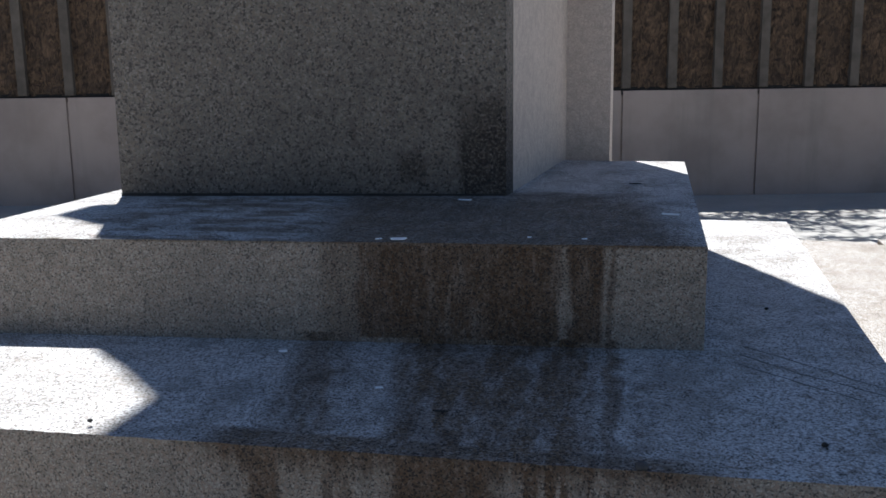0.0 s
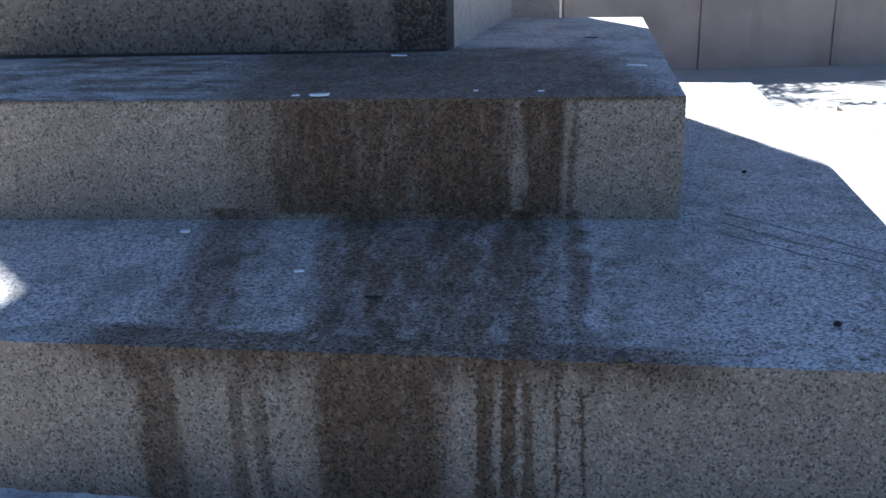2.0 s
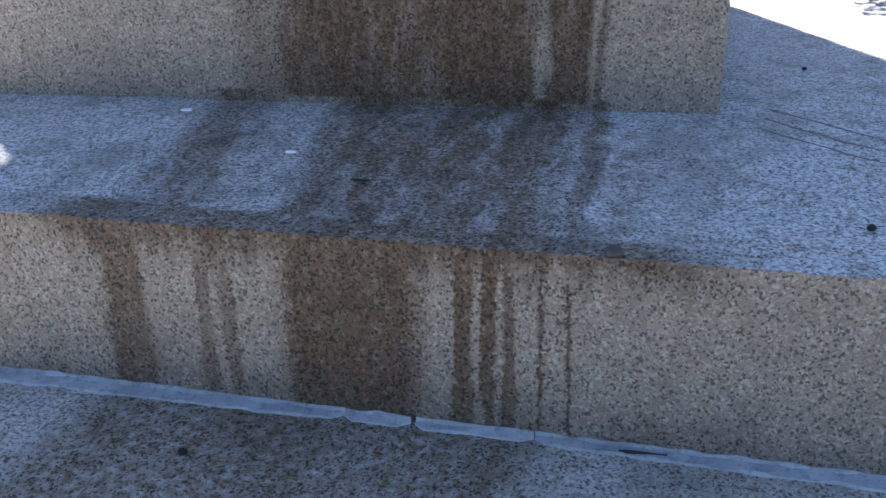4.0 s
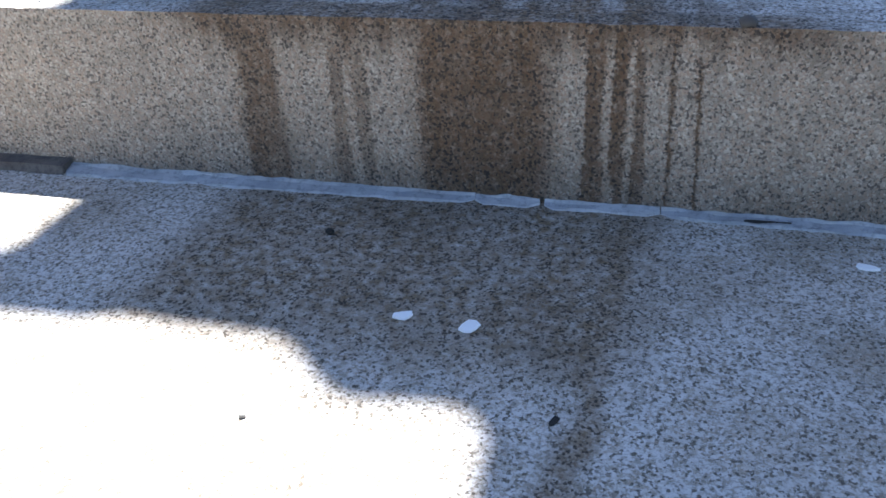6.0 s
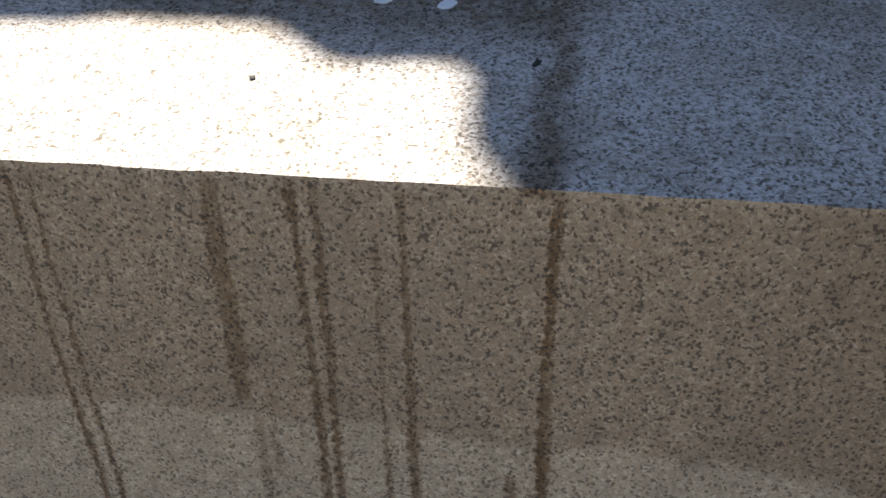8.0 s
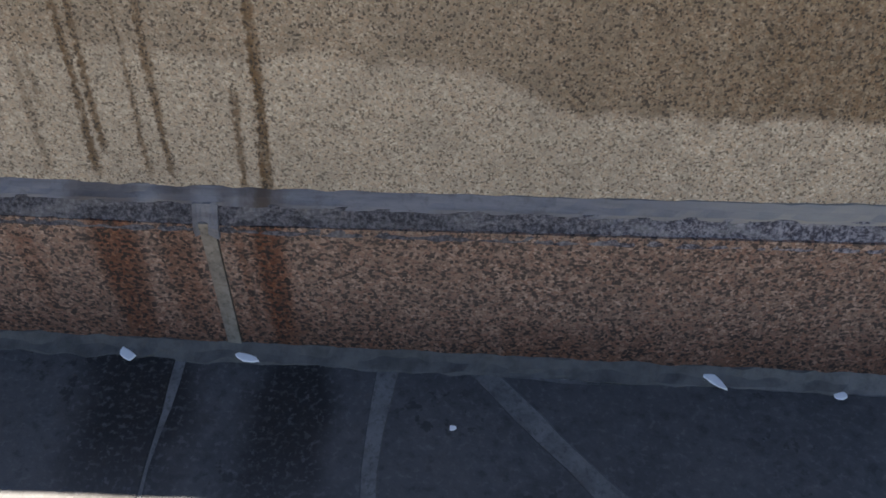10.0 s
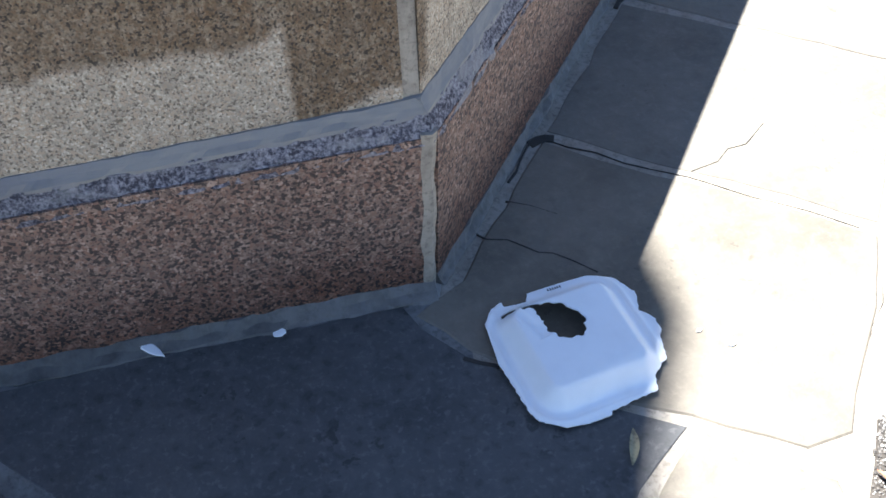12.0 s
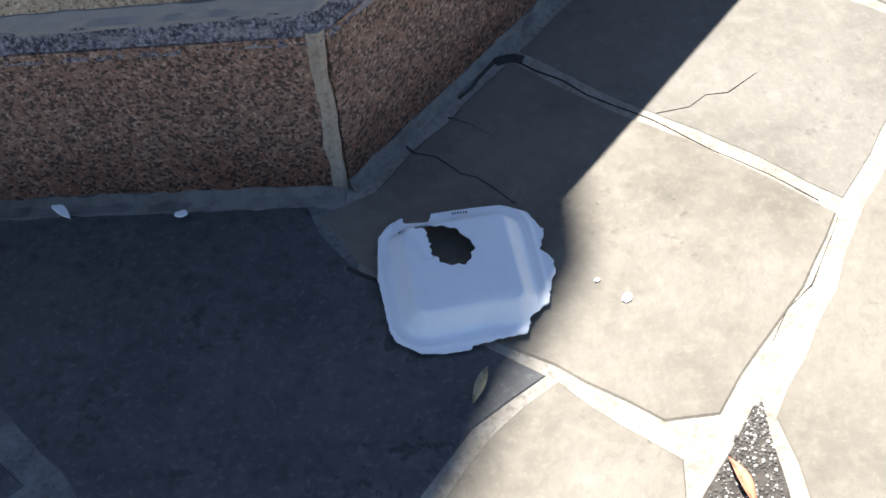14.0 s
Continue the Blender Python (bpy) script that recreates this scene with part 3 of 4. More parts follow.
part("joint_sealant", rise(strip(line((-0.043, BASE_Y), (-0.016, BASE_Y), 0.004), [(0.003, 0.206), (0.002, 0.219), (-0.009, 0.244), (-0.03, 0.244), (-0.03, 0.206)], 0.007, 2.0, 60)), SLATE_SEAL, monument, "smear of sealant over the block joint")
corner = bmesh.new()
for k in range(22):
    z = 0.252 * k / 21
    w = 0.0085 + 0.0035 * noise.noise(Vector((0, 3, z * 30)))
    c = CX - 0.006 + 0.003 * noise.noise(Vector((5, 0, z * 18)))
    ring_ = [corner.verts.new(q) for q in ((c - w, BASE_Y - 0.0006, z), (c + 0.003, BASE_Y - 0.0022, z), (c + w, BASE_Y + 0.004, z), (c + w, BASE_Y + 0.03, z), (c - w, BASE_Y + 0.03, z))]
    if k:
        for q in range(5):
            corner.faces.new((last[q], last[(q + 1) % 5], ring_[(q + 1) % 5], ring_[q]))
    else:
        corner.faces.new(ring_[::-1])
    last = ring_
corner.faces.new(last)
part("joint_mortar", corner, JOINT, monument, "buff mortar up the corner of the red course")

# the buff plinth course, its face leaning back a little


def lip(x):
    return TOP_Y + 0.032 * (x + 0.35)


part("plinth_block", chipped(prism([(-2.2, BODY_Y), (0.873, BODY_Y), (0.873, BODY_Y + 1.6), (-2.2, BODY_Y + 1.6)], 0.255, 0.643,
                           [(-2.2, lip(-1.2)), (0.873, lip(0.868)), (0.873, BODY_Y + 1.6), (-2.2, BODY_Y + 1.6)], 0.006, 3), -0.9, 0.86), PLINTH, monument, "buff granite plinth with dark water runs")
part("plinth_joint", worn(prism([(0.873, BODY_Y + 0.001), (0.8915, BODY_Y + 0.002), (0.8915, 3.7), (0.873, 3.7)], 0.255, 0.642,
                                [(0.873, lip(0.868) + 0.001), (0.8915, lip(0.868)), (0.8915, 3.7), (0.873, 3.7)], 0.001), 0.0012, 40), JOINT, monument, "buff mortar at the plinth's corner")
lf, hf = ring(BODY_Y), ring(TOP_Y)
flank_low = [(0.892, BODY_Y + 0.0035), lf[1], lf[2], (0.892, lf[2][1])]
flank_high = [(0.892, TOP_Y + 0.017), hf[1], hf[2], (0.892, hf[2][1])]
part("plinth_block", prism(flank_low, 0.255, 0.643, flank_high, 0.005, 2), PLINTH, monument)
part("plinth_core", prism([(-2.2, 2.1), (0.872, 2.1), (0.872, 3.75), (-2.2, 3.75)], 0.2, 0.6425, None, 0), PLINTH, monument)

# two steps, their treads falling to the front
CF, CZ, CB = 1.062, 0.832, 0.858
def front(x):
    """The lower step's face; the steps stand a little askew on the plinth."""
    return CF + 0.031 * (x + 0.2)


XL, XR = 2 * MID - 0.48, 0.48
part("lower_step", chipped(prism([(XL, front(XL)), (XR, front(XR)), (XR - 0.03, 2.77), (XL + 0.03, 2.77)], 0.640, CB,
                                 [(XL, front(XL), CZ - 0.014), (XR, front(XR), CZ), (XR - 0.03, 2.77, CB + 0.006), (XL + 0.03, 2.77, CB + 0.006)], 0.005, 3), -1.0, 0.49), GREY, monument, "grey granite step with brown water stains")
BF, BX = 1.465, 0.20
part("upper_step", chipped(prism([(-1.165, BF - 0.035), (BX, BF + 0.085), (BX - 0.03, 2.75), (-1.125, 2.75)], 0.82, 1.025,
                                 [(-1.165, BF - 0.035, 1.008), (BX, BF + 0.085, 1.012), (BX - 0.03, 2.75, 1.03), (-1.125, 2.75, 1.03)], 0.006, 3), -1.1, 0.16), GREY, monument, "grey granite block step, dark with damp")
for k, pts in enumerate(([(0.262, 1.585), (0.338, 1.517), (0.408, 1.449), (0.465, 1.399)], [(0.255, 1.54), (0.332, 1.462), (0.403, 1.415), (0.462, 1.367)], [(0.25, 1.49), (0.328, 1.421), (0.406, 1.36)])):
    run = [p for a, b in zip(pts, pts[1:]) for p in line(a, b, 0.012)]
    bm = strip(run, [(0.0005, -0.005), (0.0005, 0.0002), (-0.0005, 0.0002), (-0.0005, -0.005)], 0.0, k * 3.0)
    for v in bm.verts:
        v.co.y += noise.noise(Vector((v.co.x * 30, k * 5.0, 0))) * 0.006
        v.co.z += CZ + (CB + 0.006 - CZ) * (v.co.y - CF - 0.018) / (2.77 - CF - 0.018)
    part("scratch", bm, SCRATCH, monument, "thin dark scratch in the tread")
# sealant along the foot of the lower step, broken in places
for x0, x1, s in ((-2.0, -0.95, 1.0), (-0.605, -0.1302, 2.0), (-0.1295, -0.0635, 3.0), (-0.0585, 0.0555, 4.0), (0.0568, 0.47, 5.0)):
    sec = [(0.026, 0.6415), (0.023, 0.6450), (0.006, 0.6465), (0.001, 0.6485), (-0.006, 0.6485), (-0.006, 0.6415)]
    bm = strip(line((x0, front(x0)), (x1, front(x1)), 0.005), sec, 0.0045, s, 45)
    for v in bm.verts:
        out = front(v.co.x) - v.co.y
        if out > 0:          # narrowest by the middle runs, and thinned towards the broken ends
            end = min(1.0, 0.45 + min(v.co.x - x0, x1 - v.co.x) / 0.02)
            v.co.y = front(v.co.x) - out * end * (0.5 + 0.75 * min(abs(v.co.x - 0.02), 0.6) ** 0.9)
    part("step_sealant", bm, SEALANT, monument, "pale blue-grey sealant bead, chipped")
part("sealant_crack", strip(line((0.135, front(0.135) - 0.011), (0.178, front(0.178) - 0.009), 0.004), [(0.0022, 0.644), (0.0, 0.6475), (-0.0022, 0.644)], 0.0015, 4.0, 60), CRACK, monument, "dark gap under the sealant")
part("lost_sealant", strip(line((-0.95, front(-0.95) - 0.010), (-0.60, front(-0.6) - 0.010), 0.012), [(0.014, 0.6425), (0.010, 0.652), (-0.01, 0.654), (-0.01, 0.6425)], 0.003, 8.0), OLD, monument, "dark loose strip of old sealant")

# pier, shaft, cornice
# One pier in two pieces, so that its lit side can be paler.
part("pier_front", worn(prism([(-1.085, 1.94), (-0.212, 2.05), (-0.207, 2.11), (-1.085, 2.0)], 1.0, 2.16, None, 0.005), 0.001), PIER, monument, "grey granite pier front, in a darker copy of its lit stone, blackened near its foot")
part("pier", worn(prism([(-1.085, 2.001), (-0.207, 2.111), (-0.165, 2.79), (-1.12, 2.79)], 1.0, 2.16, None, 0.004), 0.001), LIT_GRANITE, monument, "smooth granite pier, bounce light on its side put into the colour")
part("pier_foot_joint", worn(prism([(-1.084, 1.9365), (-0.213, 2.0465), (-0.213, 2.07), (-1.084, 1.96)], 1.0, 1.0235, None, 0), 0.0006, 60), CRACK, monument, "thin dark open joint under the pier front")
part("shaft", prism([(-1.31, 2.79), (-0.04, 2.79), (-0.04, 2.9), (-1.31, 2.9)], 0.60, 4.95, None, 0.012), LIT_GRANITE, monument)
# Bracket and cornice are unseen, outlined to give the shadow edges on the steps.
shadow_bracket = [(-1.31, 2.85), (-1.49, 3.02), (-1.50, 3.30), (-1.49, 3.54), (-1.52, 3.62), (-1.61, 3.68), (-1.63, 3.73), (-1.57, 3.84), (-1.46, 4.06), (-1.45, 4.14), (-1.51, 4.28), (-1.455, 4.45), (-1.395, 4.71), (-1.372, 4.94), (-1.0, 4.94), (-1.0, 2.85)]
bm = bmesh.new()
sides = [[bm.verts.new((px, py, pz)) for px, pz in shadow_bracket] for py in (2.785, 2.905)]
bm.faces.new(sides[0])
bm.faces.new(sides[1][::-1])
for k in range(len(shadow_bracket)):
    q = (k + 1) % len(shadow_bracket)
    bm.faces.new((sides[0][k], sides[1][k], sides[1][q], sides[0][q]))
part("shadow_bracket", bm, LIT_GRANITE, monument)
part("cornice", prism([(-1.43, 2.65), (0.05, 2.65), (0.05, 3.0), (-1.43, 3.0)], 4.93, 5.22, None, 0.04, 3), PIER, monument)
# Unseen figure and thin side piece, shaped for the shadow on plinth and paving.
figure = [(-1.24, 5.10), (0.02, 5.18), (0.02, 5.5), (0.0, 5.8), (-0.06, 5.94), (-0.125, 6.08), (-0.20, 6.24), (-0.28, 6.45), (-0.41, 6.72), (-0.60, 6.95), (-0.92, 6.85), (-1.10, 6.4), (-1.10, 6.0), (-1.105, 5.88),
          (-1.085, 5.73), (-1.068, 5.64), (-1.075, 5.60), (-1.165, 5.63), (-1.187, 5.595), (-1.20, 5.53), (-1.217, 5.45)]
shadow_wing = [(-1.20, 5.10), (-1.20, 5.45), (-1.25, 5.458), (-1.29, 5.472), (-1.316, 5.436), (-1.40, 5.50), (-1.47, 5.515), (-1.60, 5.50), (-1.62, 5.37), (-1.51, 5.32), (-1.49, 5.22), (-1.45, 5.11)]
bm = bmesh.new()
for outline, y0, y1 in ((figure, 2.75, 2.95), (shadow_wing, 2.75, 2.785)):
    sides = [[bm.verts.new((px, py, pz)) for px, pz in outline] for py in (y0, y1)]
    bm.faces.new(sides[0])
    bm.faces.new(sides[1][::-1])
    for k in range(len(outline)):
        q = (k + 1) % len(outline)
        bm.faces.new((sides[0][k], sides[1][k], sides[1][q], sides[0][q]))
statue = mesh_object("statue", bevel(bm, 0.012, 2), BRONZE, True)
tagged(statue, "unseen plain bronze figure on the cornice of the monument, outlined to cast its shadow", "statue")


# ---- ground, paving ----
bm = bmesh.new()
bmesh.ops.create_grid(bm, x_segments=40, y_segments=40, size=300)
ground = mesh_object("ground", bm, GROUND)
ground.location = (0, 0, -0.0025)
tagged(ground, "pale lime-jointed paving of the square in sun", "ground", kind="structure")

pavement = empty("pavement", label="uneven slate flagstones with wide pale mortar joints", category="paving", kind="structure")


def flagstone(outline, z=0.002, thick=0.03, name="flagstone", material=FLAG, grow=0.004):
    """A split stone: the outline broken into short, uneven pieces, its edge chipped."""
    pts = []
    n = len(outline)
    for i in range(n):
        a, b = Vector(outline[i]), Vector(outline[(i + 1) % n])
        k = max(1, int((b - a).length / 0.035))
        for j in range(k):
            p = a.lerp(b, j / k)
            w = noise.noise_vector(Vector((p.x * 17, p.y * 17, 2.0))) * 0.005 + noise.noise_vector(Vector((p.x * 60, p.y * 60, 7.0))) * 0.0025
            pts.append((p.x + w.x, p.y + w.y))
    c = Vector((sum(p[0] for p in pts) / len(pts), sum(p[1] for p in pts) / len(pts)))
    pts = [tuple(Vector(p) + (Vector(p) - c).normalized() * grow) for p in pts]
    bm = bmesh.new()
    rings = []
    for shrink, h in ((0.0, z - thick), (0.0, z - 0.0022), (0.003, z)):
        ring_ = []
        for p in pts:
            q = Vector(p)
            d = (c - q).normalized() * shrink
            ring_.append(bm.verts.new((q.x + d.x, q.y + d.y, h)))
        rings.append(ring_)
    m = len(pts)
    for r, s_ in zip(rings, rings[1:]):
        for i in range(m):
            bm.faces.new((r[i], r[(i + 1) % m], s_[(i + 1) % m], s_[i]))
    bm.faces.new(rings[-1])
    return part(name, bm, material, pavement)


STONE_GROW = 0.006
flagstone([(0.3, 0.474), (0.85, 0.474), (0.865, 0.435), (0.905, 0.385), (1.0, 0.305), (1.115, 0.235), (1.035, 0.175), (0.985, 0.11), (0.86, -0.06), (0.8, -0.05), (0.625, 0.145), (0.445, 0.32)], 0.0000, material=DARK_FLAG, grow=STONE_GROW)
flagstone([(0.875, 0.462), (0.94, 0.5), (1.118, 0.718), (1.24, 0.617), (1.36, 0.54), (1.482, 0.437), (1.415, 0.335), (1.355, 0.265), (1.295, 0.188), (1.235, 0.180), (1.13, 0.25), (1.02, 0.313), (0.92, 0.395)], 0.0004, material=FLAG, grow=STONE_GROW)
flagstone([(1.137, 0.742), (1.262, 0.64), (1.38, 0.562), (1.497, 0.462), (1.6, 0.6), (1.7, 0.745), (1.465, 0.938), (1.362, 1.015)], -0.0006, material=MID_FLAG, grow=STONE_GROW)
flagstone([(1.378, 1.036), (1.482, 0.958), (1.715, 0.77), (1.86, 0.98), (1.62, 1.2), (1.56, 1.26)], 0.0005, material=MID_FLAG, grow=STONE_GROW)
flagstone([(1.128, 0.220), (1.19, 0.168), (1.245, 0.132), (1.238, 0.06), (1.12, -0.1), (0.9, -0.08), (1.005, 0.09), (1.06, 0.16)], -0.0001, material=FLAG, grow=STONE_GROW)
flagstone([(1.525, 0.445), (1.46, 0.33), (1.405, 0.245), (1.355, 0.175), (1.372, 0.08), (1.42, -0.05), (1.75, -0.06), (1.92, 0.25), (1.73, 0.7), (1.62, 0.575)], -0.0003, material=FLAG, grow=STONE_GROW)
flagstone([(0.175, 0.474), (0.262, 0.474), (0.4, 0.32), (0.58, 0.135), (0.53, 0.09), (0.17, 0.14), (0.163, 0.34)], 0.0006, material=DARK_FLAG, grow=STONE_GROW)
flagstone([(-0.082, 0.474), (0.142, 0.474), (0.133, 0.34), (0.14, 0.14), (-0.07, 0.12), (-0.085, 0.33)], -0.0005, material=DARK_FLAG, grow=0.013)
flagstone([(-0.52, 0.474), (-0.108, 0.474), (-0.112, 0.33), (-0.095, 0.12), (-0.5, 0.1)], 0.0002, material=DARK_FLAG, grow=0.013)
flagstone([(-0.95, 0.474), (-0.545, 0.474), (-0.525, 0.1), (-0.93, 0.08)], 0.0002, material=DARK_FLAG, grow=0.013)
flagstone([(0.17, 0.115), (0.53, 0.062), (0.61, 0.115), (0.77, -0.06), (0.7, -0.28), (0.18, -0.3)], -0.0005, material=FLAG, grow=STONE_GROW)
flagstone([(1.24, 0.05), (1.29, 0.02), (1.39, -0.07), (1.34, -0.4), (1.02, -0.36), (0.98, -0.12), (1.13, -0.13)], 0.0006, material=FLAG, grow=STONE_GROW)
flagstone([(1.64, 1.22), (1.88, 1.0), (2.1, 1.28), (1.8, 1.54)], -0.0003, material=FLAG, grow=STONE_GROW)
flagstone([(1.73, 0.77), (1.76, 0.72), (1.95, 0.28), (2.35, 0.3), (2.3, 0.85), (1.88, 0.97)], -0.0001, material=FLAG, grow=STONE_GROW)
# further stones of the square, laid in courses
rnd = random.Random(4)
y1, row = 0.08, 0
while row < 8:
    y0 = y1 - 0.38
    x = -3.4 + 0.13 * (row % 3)
    while x < 4.4:
        w = rnd.uniform(0.36, 0.62)
        if row > 0 or x + w < 0.15 or x > 1.95:
            j = [rnd.uniform(-0.012, 0.012) for _ in range(8)]
            flagstone([(x + j[0], y0 + j[1]), (x + w - 0.03 + j[2], y0 + j[3]), (x + w - 0.03 + j[4], y1 + j[5]), (x + j[6], y1 + j[7])], rnd.uniform(-0.0006, 0.001))
        x += w
    y1, row = y1 - (0.41 if row == 0 else 0.42), row + 1
for row in range(6):
    y0 = 0.34 + row * 0.42
    x = max(2.4, 1.9 + row * 0.36)
    while x < 4.4:
        w = rnd.uniform(0.36, 0.62)
        flagstone([(x, y0), (x + w - 0.03, y0), (x + w - 0.03, y0 + 0.39), (x, y0 + 0.39)], rnd.uniform(-0.0006, 0.001))
        x += w


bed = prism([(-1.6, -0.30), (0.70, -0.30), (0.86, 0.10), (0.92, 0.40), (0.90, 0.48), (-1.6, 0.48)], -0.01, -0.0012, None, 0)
part("mortar_bed", bed, SHADED_BED, pavement, "grey mortar between the dark flagstones, shade put into its colour")


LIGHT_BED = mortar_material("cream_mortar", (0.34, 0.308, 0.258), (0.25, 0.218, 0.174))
bed = prism([(0.93, -0.45), (2.38, -0.45), (2.38, 1.62), (1.72, 1.62), (0.93, 0.56), (0.88, 0.42), (0.93, 0.37)], -0.01, -0.0016, None, 0)
part("mortar_bed", bed, LIGHT_BED, pavement, "cream mortar between the sunlit flagstones")


def crack(path, width=0.003, z=0.0035):
    bm = strip([p for a, b in zip(path, path[1:]) for p in line(a, b, 0.012)], [(width / 2, z - 0.003), (width / 2, z), (-width / 2, z), (-width / 2, z - 0.003)], 0.0012, path[0][0] * 9)
    return part("crack", bm, CRACK, pavement, "dark crack across a flagstone")


crack([(0.975, 0.572), (0.985, 0.560), (1.012, 0.552), (1.043, 0.521), (1.062, 0.515), (1.08, 0.498), (1.106, 0.47)], 0.0018, 0.0008)
crack([(1.03, 0.62), (1.06, 0.605), (1.09, 0.58)], 0.0007, 0.0008)
crack([(0.905, 0.385), (0.925, 0.372), (0.945, 0.362)], 0.005, 0.0008)
crack([(1.122, 0.728), (1.15, 0.703), (1.185, 0.682), (1.215, 0.652), (1.245, 0.632)], 0.001, 0.0002)
crack([(1.245, 0.632), (1.29, 0.604), (1.36, 0.545), (1.42, 0.502), (1.47, 0.456)], 0.0004, -0.0006)
crack([(1.098, 0.722), (1.112, 0.728), (1.124, 0.729), (1.136, 0.724)], 0.014, 0.0012)
crack([(1.045, 0.655), (1.062, 0.672), (1.074, 0.692), (1.094, 0.718), (1.104, 0.728)], 0.0028, 0.0012)
crack([(1.486, 0.43), (1.46, 0.385), (1.43, 0.335), (1.395, 0.305), (1.37, 0.265)], 0.0004, -0.0006)
crack([(1.345, 1.01), (1.357, 1.026), (1.372, 1.036)], 0.008, 0.0012)
crack([(1.30, 0.612), (1.345, 0.622), (1.37, 0.642), (1.40, 0.645), (1.446, 0.68)], 0.0004, 0.0004)
crack([(1.58, 0.40), (1.56, 0.35), (1.60, 0.30)], 0.0007, 0.0008)

# ---- the far wall ----
WALL = pose(-2.1, 9.2, 0, 0, 0, 15)
wall = empty("wall_north", label="concrete garden wall with upright fins and rough brown infill", category="wall", kind="structure")
wall.matrix_world = WALL


def wall_part(name, bm, material, label=""):
    ob = mesh_object(name, bm, material)
    ob.parent = wall
    return tagged(ob, label)


bpy.context.view_layer.update()
wall_part("wall_core", box(-14, 10, 0.10, 0.45, 1.0, 2.2, 0.0), CONCRETE)
wall_part("wall_footing", box(-14, 10, 0.022, 0.45, -0.02, 1.0, 0.0), CONCRETE)
x = -13.073
while x < 9.5:
    wall_part("concrete_panel", worn(box(x + 0.011, x + 1.35 - 0.011, 0.0, 0.12, -0.02, 1.045, 0.004), 0.002, 3), CONCRETE)
    x += 1.35
# Near-black strip: the shade of the recess put in as colour.
wall_part("shadow_gap", box(-14, 10, 0.06, 0.12, 1.03, 1.08, 0.0), DARK)
x = -13.5575
k = 0
while x < 9.6:
    wall_part("fin", worn(box(x, x + 0.085, 0.0, 0.13, 1.066, 2.2, 0.008), 0.003, 4), FIN)
    bm = bmesh.new()
    bmesh.ops.create_grid(bm, x_segments=9, y_segments=36, size=0.5, matrix=Matrix.LocRotScale((x + 0.268, 0.075, 1.63), Euler((radians(90), 0, 0)), (0.369, 1.14, 1)))
    for v in bm.verts:
        v.co.y -= abs(noise.noise(v.co * 9)) * 0.05 + noise.noise(v.co * 24) * 0.018
    wall_part("rough_infill", bm, ROUGH)
    x += 0.451
    k += 1
wall_part("coping", box(-14, 10, -0.06, 0.5, 2.2, 2.32, 0.01), CONCRETE)


# ---- loose things ----
def flake(x, y, z, size, turn, ratio=0.55, thick=0.0015, material=None, name="foam_flake", label="torn white foam flake lying on the stone", category="litter", group="white flakes"):
    bm = bmesh.new()
    rr = random.Random(int((x + 5) * 1000))
    n = 8
    pts = []
    for i in range(n):
        a = 2 * math.pi * i / n
        r = size / 2 * rr.uniform(0.68, 1.18)
        pts.append((math.cos(a) * r, math.sin(a) * r * ratio))
    lo = [bm.verts.new((px, py, 0)) for px, py in pts]
    hi = [bm.verts.new((px * 0.95, py * 0.95, thick + abs(px) * 0.08)) for px, py in pts]
    bm.faces.new(lo[::-1])
    bm.faces.new(hi)
    for i in range(n):
        bm.faces.new((lo[i], lo[(i + 1) % n], hi[(i + 1) % n], hi[i]))
    ob = mesh_object(name, bm, material or FOAM)
    ob.matrix_world = pose(x, y, z, 0, 0, turn)
    return tagged(ob, label, category, group)


def tread_c(y):
    return CZ + (CB + 0.006 - CZ) * (y - CF) / (2.77 - CF)


def tread_b(y):
    return 1.012 + 0.018 * (y - BF) / (2.75 - BF)


for x, y, size, turn, ratio in ((-0.306, 1.525, 0.034, 5, 0.6), (-0.340, 1.52, 0.012, 30, 0.5), (-0.09, 1.575, 0.008, 0, 0.7), (0.003, 1.575, 0.010, 10, 0.6), (-0.285, 1.97, 0.03, 5, 0.4), (0.14, 1.842, 0.035, -12, 0.12)):
    flake(x, y, tread_b(y), size, turn, ratio)
for x, y, size, turn, ratio in ((-0.268, 1.277, 0.013, 10, 0.6), (-0.476, 1.415, 0.017, 20, 0.6)):
    flake(x, y, tread_c(y), size, turn, ratio)
for x, y, size, turn, ratio in ((-0.134, 0.838, 0.020, 25, 0.6), (-0.076, 0.834, 0.019, 70, 0.8), (0.239, 0.998, 0.021, -8, 0.6)):
    flake(x, y, 0.6435, size, turn, ratio)
for x, y, size, turn, ratio in ((0.555, 0.484, 0.034, -45, 0.45), (0.702, 0.471, 0.017, 20, 0.6), (-0.46, 0.463, 0.026, 30, 0.5), (-0.159, 0.478, 0.030, -30, 0.5), (0.243, 0.402, 0.010, 0, 0.8), (1.221, 0.327, 0.016, 30, 0.8), (1.19, 0.352, 0.008, 30, 0.6)):
    flake(x, y, 0.001 if y < 0.46 else 0.006, size, turn, ratio)
flake(-0.012, 0.478, 0.012, 0.032, -15, 0.35)
TAR = plain("tar", (0.07, 0.065, 0.06), 0.7, 0.3)
PELLET = plain("dark_pellet", (0.025, 0.023, 0.02), 0.8, 0.3)


